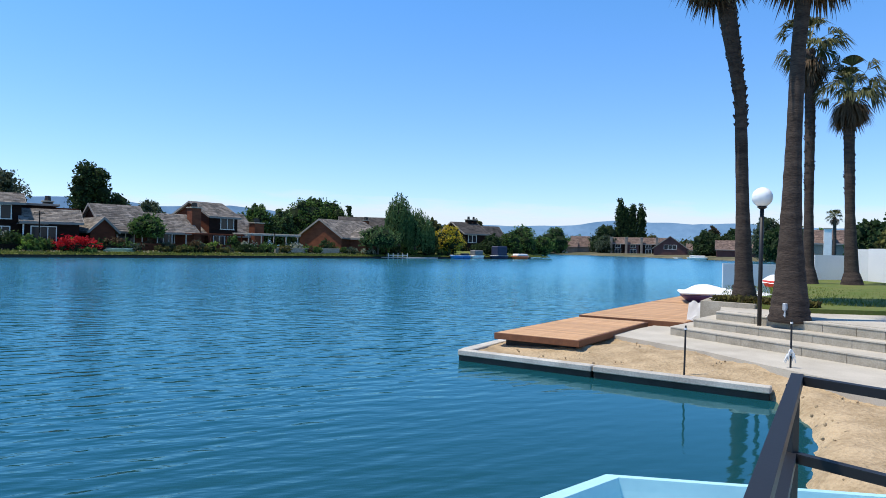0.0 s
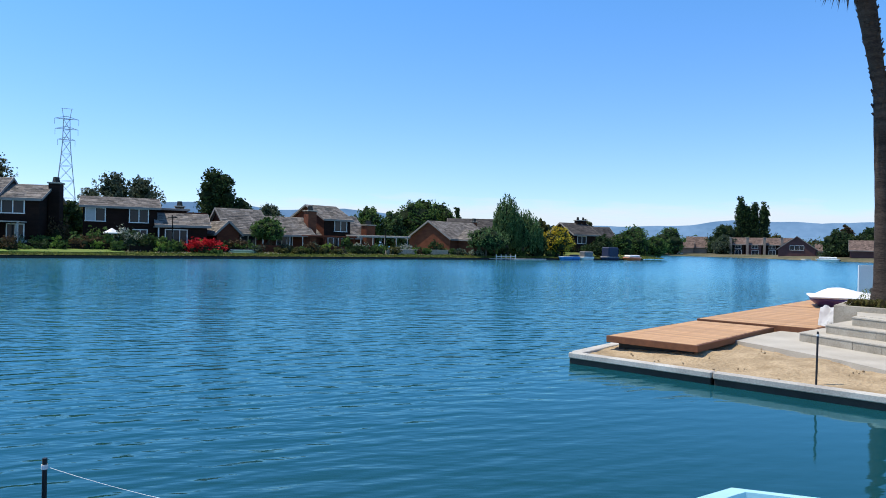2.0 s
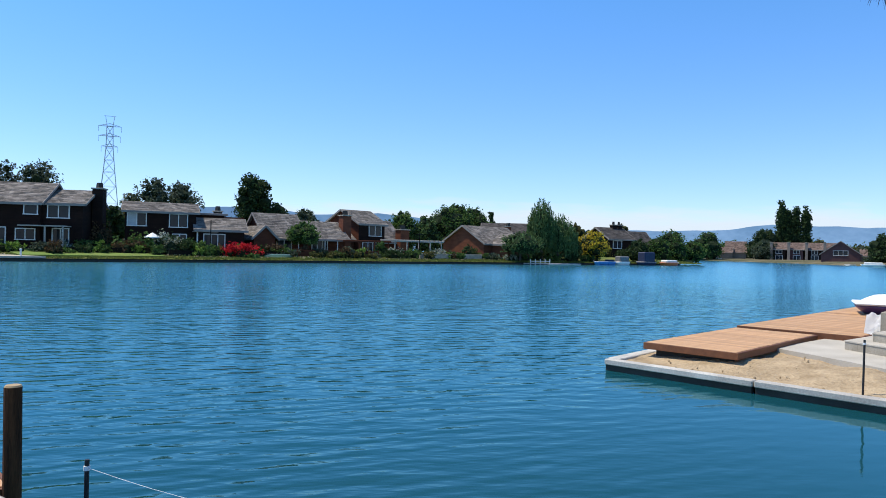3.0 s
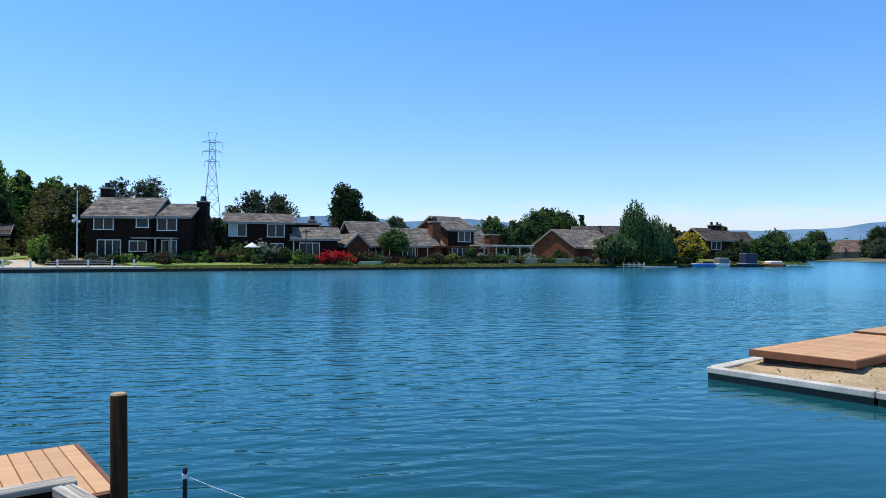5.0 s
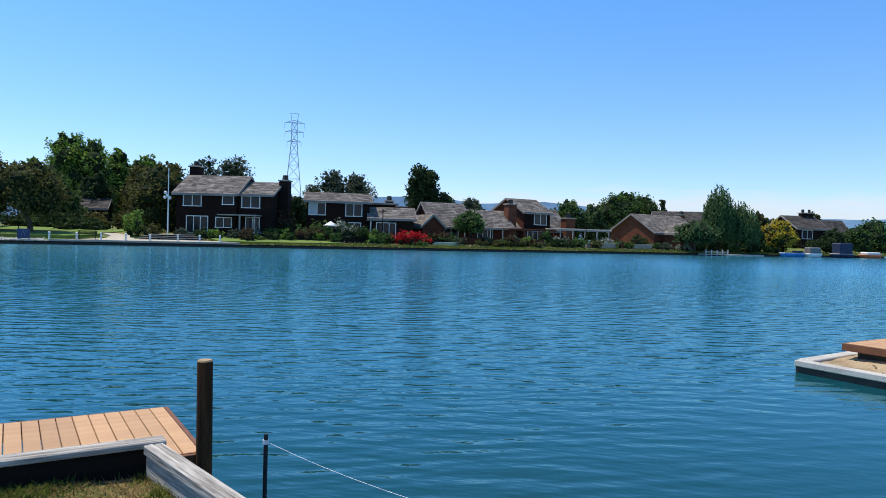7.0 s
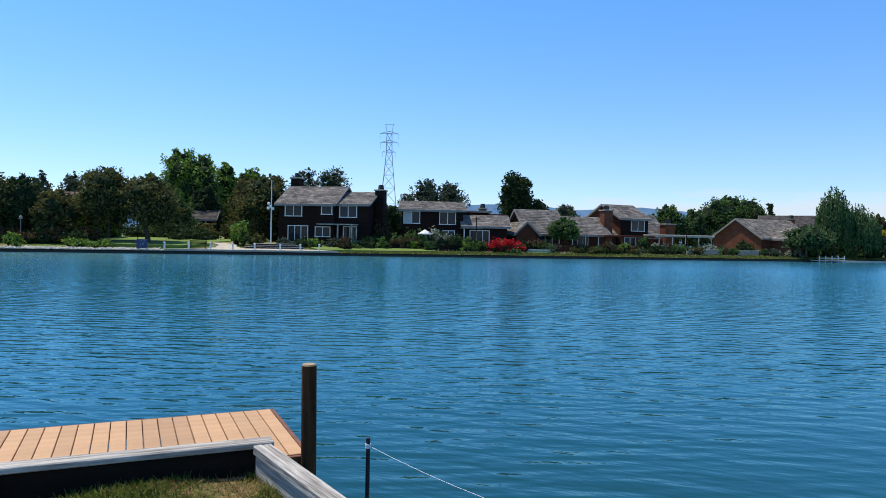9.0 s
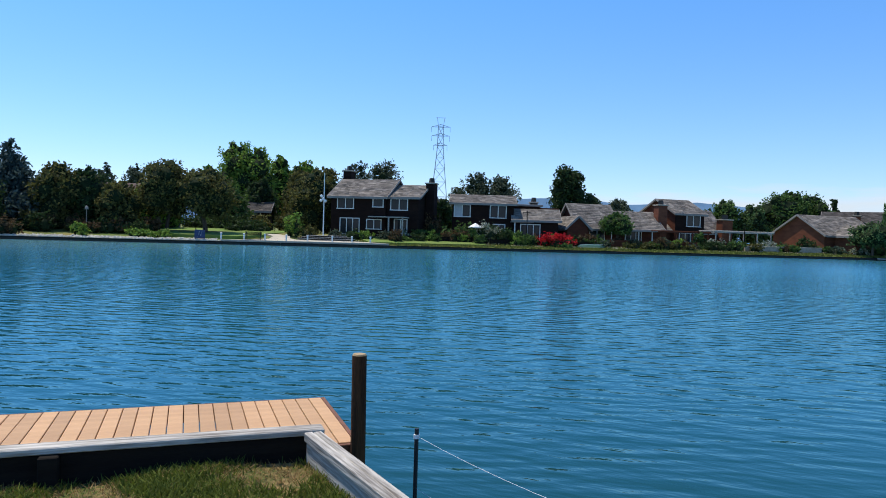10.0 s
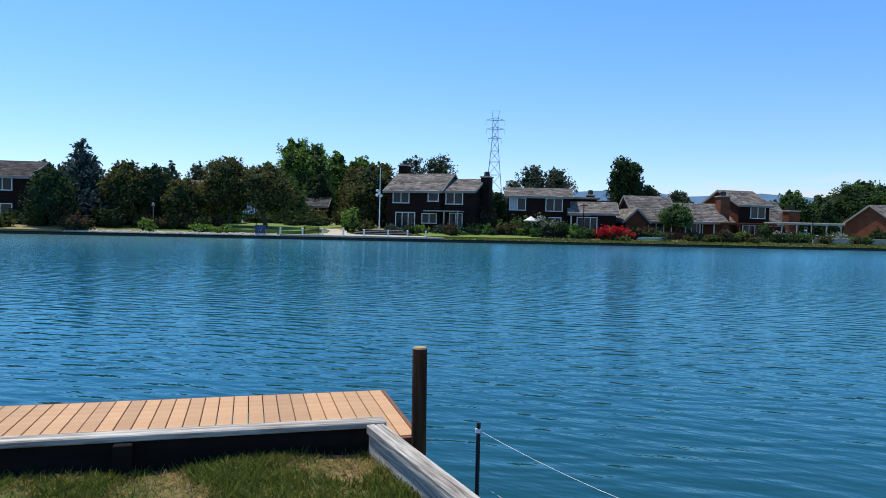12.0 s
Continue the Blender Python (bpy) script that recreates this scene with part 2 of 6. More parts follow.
for _m in (SHAKE, SHAKE_DARK, SHAKE_BROWN):
    island_tint(_m, 0.6, 1.35)
GLASS = glass_mat("window_glass")
CURTAIN = mat("window_curtain", (0.5, 0.5, 0.48), 0.9, (0.4, 0.4, 0.39), 3, 10, 0.1)
# wooded hills, the haze of distance put into their blue
HILL_HAZE = mat("hill_haze_blue", (0.15, 0.25, 0.36), 1.0, (0.10, 0.185, 0.28), 0.006, 0.03, 0.0)
STONE = mat("riprap_stone", (0.6, 0.55, 0.45), 0.9, (0.30, 0.28, 0.24), 2, 14, 0.6, rand=0.2)
DARK_GREEN = leaf_mat("leaf_dark", (0.052, 0.088, 0.027), (0.017, 0.035, 0.012))
MID_GREEN = leaf_mat("leaf_mid", (0.112, 0.188, 0.042), (0.039, 0.078, 0.021))
OLIVE = leaf_mat("leaf_olive", (0.160, 0.150, 0.040), (0.046, 0.048, 0.016))
BRIGHT_GREEN = leaf_mat("leaf_bright", (0.210, 0.330, 0.053), (0.078, 0.143, 0.026))
WILLOW_GREEN = leaf_mat("leaf_willow", (0.128, 0.203, 0.068), (0.046, 0.085, 0.029))
GREY_GREEN = leaf_mat("leaf_greygreen", (0.112, 0.143, 0.090), (0.039, 0.052, 0.034))
SPRUCE = leaf_mat("leaf_spruce", (0.085, 0.125, 0.115), (0.03, 0.05, 0.045))
YELLOW_LEAF = leaf_mat("leaf_yellow", (0.66, 0.47, 0.03), (0.36, 0.27, 0.03))
RED_LEAF = leaf_mat("flower_red", (0.62, 0.02, 0.025), (0.35, 0.012, 0.02))
RUST_LEAF = leaf_mat("leaf_rust", (0.13, 0.085, 0.04), (0.055, 0.035, 0.018))
WHITE_FLOWER = leaf_mat("flower_white", (0.5, 0.5, 0.42), (0.06, 0.11, 0.035))
PALM_LEAF = leaf_mat("palm_leaf", (0.15, 0.15, 0.058), (0.038, 0.045, 0.02), 0.4)
# solid hearts of crowns and bushes, the inner shade put into their colour
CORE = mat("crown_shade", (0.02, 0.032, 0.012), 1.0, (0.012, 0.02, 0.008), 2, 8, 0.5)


# ---- builders ----
def thing(name, m, label, category, group="", kind=""):
    ob = new(name)
    ob.empty_display_size = 0.2
    ob.matrix_basis = m
    return tagged(ob, label, category, group, kind)


def mesh_of(name, bm, material, smooth=False):
    bmesh.ops.recalc_face_normals(bm, faces=bm.faces[:])
    me = bpy.data.meshes.new(name)
    bm.to_mesh(me)
    bm.free()
    me.materials.append(material)
    if smooth:
        me.polygons.foreach_set("use_smooth", [True] * len(me.polygons))
    return me


def part(name, bm, material, parent=None, label="", smooth=False):
    ob = new(name, mesh_of(name, bm, material, smooth))
    if parent:
        ob.parent = parent
    return tagged(ob, label)


def single(name, bm, material, m, label, category, group="", kind="", smooth=False):
    ob = new(name, mesh_of(name, bm, material, smooth))
    ob.matrix_basis = m
    return tagged(ob, label, category, group, kind)


def box(bm, x0, y0, z0, x1, y1, z1, bevel=0.0):
    r = bmesh.ops.create_cube(bm, size=1.0)
    vs = r["verts"]
    for v in vs:
        v.co = Vector(((x0 + x1) / 2 + v.co.x * (x1 - x0), (y0 + y1) / 2 + v.co.y * (y1 - y0), (z0 + z1) / 2 + v.co.z * (z1 - z0)))
    if bevel:
        bmesh.ops.bevel(bm, geom=list({e for v in vs for e in v.link_edges}), offset=bevel, segments=1, affect="EDGES")
    return bm


def boxed(x0, y0, z0, x1, y1, z1, bevel=0.0):
    return box(bmesh.new(), x0, y0, z0, x1, y1, z1, bevel)


def beam(bm, p, q, w, h=None):
    """A square bar from p to q."""
    p, q = Vector(p), Vector(q)
    d = q - p
    r = bmesh.ops.create_cube(bm, size=1.0)
    m = Matrix.Translation((p + q) / 2) @ d.to_track_quat("Z", "Y").to_matrix().to_4x4() @ Matrix.Diagonal((w, h or w, d.length, 1))
    bmesh.ops.transform(bm, matrix=m, verts=r["verts"])
    return bm


def tube(bm, pts, radii, sides=10, cap=True):
    """A round limb through pts with the given radii."""
    rings = []
    for i, p in enumerate(pts):
        p = Vector(p)
        d = Vector(pts[min(i + 1, len(pts) - 1)]) - Vector(pts[max(i - 1, 0)])
        d.normalize()
        ax = Vector((1, 0, 0)) if abs(d.x) < 0.8 else Vector((0, 1, 0))
        ax = (ax - d * ax.dot(d)).normalized()
        ay = d.cross(ax)
        rings.append([bm.verts.new(p + (ax * math.cos(2 * math.pi * k / sides) + ay * math.sin(2 * math.pi * k / sides)) * radii[i]) for k in range(sides)])
    for a, b in zip(rings, rings[1:]):
        for k in range(sides):
            bm.faces.new((a[k], a[(k + 1) % sides], b[(k + 1) % sides], b[k]))
    if cap:
        bm.faces.new(rings[0])
        bm.faces.new(rings[-1])
    return bm


def prism(bm, poly, z0, z1):
    """An upright block over a plan polygon; z1 may be a list of heights."""
    tops = z1 if isinstance(z1, (list, tuple)) else [z1] * len(poly)
    lo = [bm.verts.new((x, y, z0)) for x, y in poly]
    hi = [bm.verts.new((x, y, t)) for (x, y), t in zip(poly, tops)]
    bm.faces.new(lo)
    bm.faces.new(hi)
    n = len(poly)
    for i in range(n):
        bm.faces.new((lo[i], lo[(i + 1) % n], hi[(i + 1) % n], hi[i]))
    return bm


def quads_mesh(name, verts, material):
    """verts: (n, 4, 3) array, each row a leaf."""
    n = len(verts)
    me = bpy.data.meshes.new(name)
    me.vertices.add(4 * n)
    me.vertices.foreach_set("co", verts.reshape(-1).astype(np.float32))
    me.loops.add(4 * n)
    me.loops.foreach_set("vertex_index", np.arange(4 * n, dtype=np.int32))
    me.polygons.add(n)
    me.polygons.foreach_set("loop_start", np.arange(0, 4 * n, 4, dtype=np.int32))
    me.materials.append(material)
    me.update(calc_edges=True)
    me.validate()
    return me


def leaves(rng, centres, size, droop=0.0, long=1.5):
    """A leaf tuft (one bent quad) at each centre."""
    n = len(centres)
    a = rng.normal(size=(n, 3))
    a[:, 2] -= droop
    a /= np.linalg.norm(a, axis=1)[:, None]
    b = np.cross(a, rng.normal(size=(n, 3)))
    b /= np.linalg.norm(b, axis=1)[:, None] + 1e-9
    s = size * rng.uniform(0.6, 1.35, (n, 1))
    l = a * s * long / 2
    w = b * s / 2
    c = centres
    return np.stack([c - l, c + w * 0.9 - l * 0.1, c + l, c - w * 0.9 + l * 0.15], axis=1)


def crown_points(rng, lobes, n):
    """Points near the skin of a heap of lobes (x, y, z, rx, ry, rz), bunched in small tufts."""
    lobes = np.array(lobes, float)
    vol = lobes[:, 3] * lobes[:, 5]
    pick = rng.choice(len(lobes), n // 14 + 1, p=vol / vol.sum())
    d = rng.normal(size=(len(pick), 3))
    d /= np.linalg.norm(d, axis=1)[:, None]
    r = rng.uniform(0.5, 1.2, (len(pick), 1)) ** 0.75
    c = lobes[pick, :3] + d * r * lobes[pick, 3:]
    spread = 0.19 * lobes[pick, 3:].mean(1)
    p = np.repeat(c, 14, 0) + rng.normal(size=(len(pick) * 14, 3)) * np.repeat(spread, 14)[:, None]
    return p[:n]


def auto_lobes(rng, w, h, z0, n=15, depth=None, top=1.0):
    """Lobes that fill a crown w wide from z0 to h."""
    out = []
    for i in range(n):
        t = (i + 0.5) / n
        z = z0 + (h - z0) * (0.10 + 0.80 * t)
        half = w / 2 * (1 - (abs(t - 0.38) / 0.64) ** 2.4 * 0.8 * top)
        a = i * 2.4 + rng.uniform(-0.5, 0.5)
        r = max(0.5, half * rng.uniform(0.42, 0.62))
        rr = rng.uniform(0.5, 1.0) * (half - r * 0.8)
        out.append((math.cos(a) * rr, math.sin(a) * rr, z, r, r, min(r * 1.1, (h - z0) * 0.22)))
    return out


def tree(name, x, y, z, w, h, material, label, category="tree", trunk=0.25, z0=None, n=2600, size=0.42, lobes=None, droop=0.0, seed=0, long=1.5, core=0.76, top=1.0, lean=0.0):
    """A trunk with limbs, and a crown of leaf tufts round a heart coloured as shade."""
    rng = np.random.default_rng(seed + int(abs(x * 7 + y * 13)))
    t = thing(name, pose(x, y, z), label, category)
    z0 = h * 0.2 if z0 is None else z0
    lob = lobes or auto_lobes(rng, w, h, z0, top=top)
    bm = bmesh.new()
    mid = z0 + (h - z0) * 0.45
    tube(bm, [(0, 0, -0.3), (lean * 0.3, 0.0, z0 * 0.5), (lean, 0, z0), (lean, 0, mid)], [trunk * 1.3, trunk, trunk * 0.85, trunk * 0.4], 9)
    for l in lob[:6]:
        tube(bm, [(lean, 0, z0 * 0.85), ((lean + l[0]) * 0.5, l[1] * 0.5, (z0 + l[2]) * 0.5), (l[0], l[1], l[2])], [trunk * 0.5, trunk * 0.3, trunk * 0.12], 6)
    part("trunk", bm, BARK, t)
    me = quads_mesh("crown", leaves(rng, crown_points(rng, lob, n), size, droop, long), material)
    crown = new("crown", me)
    crown.parent = t
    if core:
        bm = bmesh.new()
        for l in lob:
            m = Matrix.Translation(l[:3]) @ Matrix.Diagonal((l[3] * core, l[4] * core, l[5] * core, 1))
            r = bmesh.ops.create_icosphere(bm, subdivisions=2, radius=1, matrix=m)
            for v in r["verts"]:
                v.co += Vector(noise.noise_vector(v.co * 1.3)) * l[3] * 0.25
        part("crown_core_shade", bm, CORE, crown)
    return t


def shrub(name, x, y, z, w, h, material, label, n=420, size=0.22, seed=0, category="shrub", group=""):
    rng = np.random.default_rng(seed + int(abs(x * 17 + y * 5)))
    lob = [(rng.uniform(-0.3, 0.3) * w, rng.uniform(-0.2, 0.2) * w, h * rng.uniform(0.35, 0.62), w * rng.uniform(0.24, 0.36), w * 0.28, h * 0.42) for _ in range(5)]
    t = thing(name, pose(x, y, z), label, category, group)
    crown = new("foliage", quads_mesh("foliage", leaves(rng, crown_points(rng, lob, n), size), material))
    crown.parent = t
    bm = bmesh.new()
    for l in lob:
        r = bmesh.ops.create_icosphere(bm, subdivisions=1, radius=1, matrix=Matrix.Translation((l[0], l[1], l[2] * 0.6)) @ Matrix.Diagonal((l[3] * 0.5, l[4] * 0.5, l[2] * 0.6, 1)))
    part("foliage_core_shade", bm, CORE, t)
    return t


SHORE = radians(23)


def bank(s, d):
    """World plan of a place s along the far shore and d behind its edge."""
    return (s * math.cos(SHORE) - d * math.sin(SHORE), 81.2 + s * math.sin(SHORE) + d * math.cos(SHORE))


def bank_z(d):
    return 0.30 + 0.95 * min(1.0, max(0.0, d - 0.6) / 9.0) if d < 30 else 1.25

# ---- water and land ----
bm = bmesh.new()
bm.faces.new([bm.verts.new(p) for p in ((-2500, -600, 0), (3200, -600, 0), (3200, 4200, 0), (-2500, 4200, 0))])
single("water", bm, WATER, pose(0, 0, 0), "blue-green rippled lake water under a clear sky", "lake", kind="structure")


def land(name, rows, label, material, category="ground"):
    """A strip of ground: rows of points from the edge inland, each row of equal length."""
    bm = bmesh.new()
    vs = [[bm.verts.new(p) for p in row] for row in rows]
    for a, b in zip(vs, vs[1:]):
        for i in range(len(a) - 1):
            bm.faces.new((a[i], a[i + 1], b[i + 1], b[i]))
    return single(name, bm, material, pose(0, 0, 0), label, category, kind="structure", smooth=True)


ss = [-420, -250, -160, -110] + [-90 + 2.5 * i for i in range(77)]
rows = []
for d in (0.3, 0.9, 1.6, 2.5, 3.5, 5, 7, 9.6, 14, 30, 80, 250, 900, 2400):
    rows.append([(*bank(min(s, 84 + 2.5 * min(d, 6.5)) if d < 40 else s * (1 + d / 400) - d * 0.4, d), bank_z(d) + (0.07 * noise.noise((s * 0.3, d * 0.8, 0)) if 0.5 < d < 40 else 0)) for s in ss])
land("ground_far_bank", rows, "grassy lake bank, patchy green and dry yellow", BANK)

bm = bmesh.new()
for i in range(-90, 21):
    box(bm, i * 4 + 0.02, 0.0, -0.9, i * 4 + 3.98, 0.3, 0.25)
bk = single("bulkhead_wall", bm, TARRED, pose(*bank(0, 0), 0, 0, 0, 23), "dark tarred timber bulkhead along the far bank", "bulkhead", kind="structure")
bm = bmesh.new()
for i in range(-90, 21):
    box(bm, i * 4 + 0.02, -0.06, 0.251, i * 4 + 3.98, 0.36, 0.31)
single("bulkhead_cap", bm, DARK_WOOD, pose(*bank(0, 0), 0, 0, 0, 23), "weathered timber cap on the far bulkhead", "trim", kind="structure")

# shore across the channel, and the land behind it
far_edge = [(100, 330), (150, 300), (164, 262), (166, 236), (172, 212), (172, 186), (162, 160), (157, 133), (165, 100), (190, 60), (260, 0), (400, -200)]
rows = []
for k, (off, z) in enumerate(((0, -0.3), (2, 0.35), (12, 0.9), (40, 1.3), (300, 1.6), (2200, 2.0))):
    rows.append([(x + off * 0.8, y + off * 0.6, z) for x, y in far_edge])
land("ground_far_channel", rows, "low sandy far shore across the channel", mat("sandy_shore", (0.17, 0.14, 0.085), 0.95, (0.05, 0.06, 0.025), 0.1, 0.8, 0.5))

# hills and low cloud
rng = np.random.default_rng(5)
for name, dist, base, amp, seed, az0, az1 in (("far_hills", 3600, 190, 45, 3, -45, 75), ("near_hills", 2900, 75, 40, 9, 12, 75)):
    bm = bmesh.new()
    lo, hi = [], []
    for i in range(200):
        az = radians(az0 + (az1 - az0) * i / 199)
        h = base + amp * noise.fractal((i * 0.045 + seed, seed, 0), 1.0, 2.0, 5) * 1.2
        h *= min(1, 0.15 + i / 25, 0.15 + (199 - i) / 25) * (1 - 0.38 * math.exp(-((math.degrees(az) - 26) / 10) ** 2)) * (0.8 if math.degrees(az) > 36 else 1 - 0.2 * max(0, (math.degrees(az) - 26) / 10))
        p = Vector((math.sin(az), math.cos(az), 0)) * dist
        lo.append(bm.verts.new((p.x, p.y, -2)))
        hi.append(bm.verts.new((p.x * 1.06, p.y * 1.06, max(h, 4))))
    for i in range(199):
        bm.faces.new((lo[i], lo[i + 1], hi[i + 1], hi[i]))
    single("backdrop_" + name, bm, HILL_HAZE, pose(0, 0, 0), "hazy blue wooded hills on the horizon", "hills", kind="structure", smooth=True)

# ---- far houses ----


def roof_slabs(bm, x0, x1, y0, y1, ze, zr, axis, t=0.16):
    """Two sloping slabs with eaves at ze and the ridge at zr along axis."""
    if axis == "x":
        ym = (y0 + y1) / 2
        secs = [((y0, ze), (ym, zr)), ((y1, ze), (ym, zr))]
    else:
        xm = (x0 + x1) / 2
        secs = [((x0, ze), (xm, zr)), ((x1, ze), (xm, zr))]
    for (a, za), (b, zb) in secs:
        vs = []
        for along in ((x0, x1) if axis == "x" else (y0, y1)):
            for q, z in ((a, za), (b, zb), (b, zb + t), (a, za + t)):
                vs.append(bm.verts.new((along, q, z) if axis == "x" else (q, along, z)))
        for f in ((0, 1, 2, 3), (7, 6, 5, 4), (0, 4, 5, 1), (1, 5, 6, 2), (2, 6, 7, 3), (3, 7, 4, 0)):
            bm.faces.new([vs[i] for i in f])


def block(h, x0, x1, y0, y1, z0, ze, zr, axis, wall, roof, over=0.45, side=None):
    """A block of a house: its walls with gable ends, roof and bargeboards."""
    bm = bmesh.new()
    if axis == "x":
        ym = (y0 + y1) / 2
        sec = [(y0, z0), (y1, z0), (y1, ze), (ym, zr - 0.02), (y0, ze)]
        ends = [[(x, *p) for p in sec] for x in (x0, x1)]
    else:
        xm = (x0 + x1) / 2
        sec = [(x0, z0), (x1, z0), (x1, ze), (xm, zr - 0.02), (x0, ze)]
        ends = [[(p[0], y, p[1]) for p in sec] for y in (y0, y1)]
    a, b = [[bm.verts.new(p) for p in e] for e in ends]
    bm.faces.new(a)
    bm.faces.new(b)
    for i in range(5):
        bm.faces.new((a[i], a[(i + 1) % 5], b[(i + 1) % 5], b[i]))
    part("wall", bm, wall, h)
    span = (y1 - y0) if axis == "x" else (x1 - x0)
    drop = (zr - ze) / (span / 2) * over
    g = 0.35
    bm = bmesh.new()
    if axis == "x":
        roof_slabs(bm, x0 - g, x1 + g, y0 - over, y1 + over, ze - drop, zr, "x")
    else:
        roof_slabs(bm, x0 - over, x1 + over, y0 - g, y1 + g, ze - drop, zr, "y")
    rf = part("roof", bm, roof, h)
    # shakes in courses, each a thin wedge lying on the slope
    bm = bmesh.new()
    nrow = max(5, int(math.hypot(span / 2 + over, zr - ze + drop) / 0.33))
    a0, a1 = (x0 - g, x1 + g) if axis == "x" else (y0 - g, y1 + g)
    e0, e1 = (y0 - over, y1 + over) if axis == "x" else (x0 - over, x1 + over)
    mid = (e0 + e1) / 2
    for edge in (e0, e1):
        for k in range(nrow):
            f0, f1 = k / nrow, min(1.0, (k + 1.15) / nrow)
            q = a0 - random.uniform(0, 0.3)
            while q < a1 - 0.1:
                w = random.uniform(0.3, 0.75)
                p, r = max(q, a0), min(q + w, a1)
                lift = random.uniform(0.02, 0.06)
                fa = f0 + random.uniform(-0.12, 0.12) / nrow
                vs = []
                for al in (p, r):
                    for f, up_ in ((fa, 0.15), (fa, 0.165 + lift), (f1, 0.168), (f1, 0.15)):
                        c, z = edge + (mid - edge) * f, ze - drop + (zr - ze + drop) * f + up_
                        vs.append(bm.verts.new((al, c, z) if axis == "x" else (c, al, z)))
                for fc in ((0, 1, 2, 3), (7, 6, 5, 4), (0, 4, 5, 1), (1, 5, 6, 2)):
                    bm.faces.new([vs[n_] for n_ in fc])
                q += w + 0.015
    tagged(part("shake_course", bm, roof, rf), kind="stuff")
    if axis == "x":
        part("eave_board", boxed(x0 - g, y0 - over - 0.05, ze - drop - 0.06, x1 + g, y0 - over - 0.003, ze - drop + 0.17), TRIM, h)
        for x in (x0 - g - 0.04, x1 + g + 0.04):
            for y in (y0 - over, y1 + over):
                part("bargeboard", beam(bmesh.new(), (x, y, ze - drop + 0.08), (x, (y0 + y1) / 2, zr + 0.08), 0.05, 0.24), TRIM, h)
    else:
        for y in (y0 - g - 0.04, y1 + g + 0.04):
            for x in (x0 - over, x1 + over):
                part("bargeboard", beam(bmesh.new(), (x, y, ze - drop + 0.08), ((x0 + x1) / 2, y, zr + 0.08), 0.05, 0.24), TRIM, h)
        for x in (x0 - over - 0.05, x1 + over + 0.05):
            part("eave_board", boxed(x - 0.025, y0 - g, ze - drop - 0.06, x + 0.025, y1 + g, ze - drop + 0.17), TRIM, h)


TRIM = mat("grey_trim", (0.30, 0.27, 0.24), 0.8, (0.2, 0.18, 0.16), 1, 10, 0.2)


def window(h, x0, x1, z0, z1, y, lights=2, curtain=False, face="y"):
    """A white-framed window on the wall plane y (or x = y on a side wall)."""
    def bx(bm, a0, b0, c0, a1, b1, c1):
        if face == "y":
            return box(bm, a0, b0, c0, a1, b1, c1)
        return box(bm, b0, a0, c0, b1, a1, c1)
    w = thing("window", pose(0, 0, 0), "", "")
    w.parent = h
    f = 0.1
    bm = bmesh.new()
    bx(bm, x0 - f, y - 0.09, z1, x1 + f, y, z1 + f)
    bx(bm, x0 - f, y - 0.09, z0, x0, y, z1)
    bx(bm, x1, y - 0.09, z0, x1 + f, y, z1)
    for k in range(1, lights):
        xm = x0 + (x1 - x0) * k / lights
        bx(bm, xm - 0.045, y - 0.08, z0, xm + 0.045, y, z1)
    part("window_frame", bm, WHITE_PAINT, w)
    part("sill", bx(bmesh.new(), x0 - f - 0.04, y - 0.15, z0 - f, x1 + f + 0.04, y, z0 - 0.003), WHITE_PAINT, w)
    for k in range(lights):
        a, b = x0 + (x1 - x0) * k / lights, x0 + (x1 - x0) * (k + 1) / lights
        part("pane", bx(bmesh.new(), a, y - 0.03, z0, b, y - 0.004, z1), CURTAIN if curtain and k == 0 else GLASS, w)


def chimney(h, x0, x1, y0, y1, z0, z1, material, flue=True):
    c = part("chimney", boxed(x0, y0, z0, x1, y1, z1, 0.02), material, h)
    part("chimney_cap", boxed(x0 - 0.12, y0 - 0.12, z1 + 0.002, x1 + 0.12, y1 + 0.12, z1 + 0.16, 0.02), CONCRETE_DARK, c)
    if flue:
        xm, ym = (x0 + x1) / 2, (y0 + y1) / 2
        bm = bmesh.new()
        tube(bm, [(xm, ym, z1 + 0.15), (xm, ym, z1 + 0.75)], [(x1 - x0) * 0.36, (x1 - x0) * 0.28], 4)
        part("flue_hood", bm, TARRED, c)


def house(x, y, yaw, label, z=1.15):
    return thing("house", pose(x, y, z, 0, 0, yaw), label, "house", "lakeside houses")


# two-storey dark shingle house, its front-left corner at the origin
h = house(-28.5, 81.5, -5, "two-storey dark brown shingle house with grey shake roof")
block(h, 0, 7.0, 0, 8.4, -0.6, 4.8, 7.0, "x", BROWN_SHINGLE, SHAKE)
block(h, 7.03, 11.0, 0.5, 8.0, -0.6, 4.8, 6.35, "x", BROWN_SHINGLE, SHAKE)
window(h, 0.9, 2.9, 3.35, 4.55, 0)
window(h, 5.5, 6.7, 3.6, 4.5, 0, 1)
window(h, 7.6, 9.6, 3.3, 4.55, 0.5)
window(h, 1.3, 3.7, 0.25, 2.1, 0, 3)
window(h, 4.75, 6.5, 0.95, 2.0, 0, 2)
window(h, 8.1, 9.6, 0.15, 2.1, 0.5, 2)
bm = boxed(5.4, -1.5, 2.3, 9.9, 0.45, 2.42)
box(bm, 7.9, -1.45, -0.5, 8.05, -1.3, 2.3)
box(bm, 9.6, -1.45, -0.5, 9.75, -1.3, 2.3)
part("porch", bm, GREY_WOOD, h)
chimney(h, 11.1, 12.2, 3.0, 4.4, -0.6, 6.6, BROWN_SHINGLE)
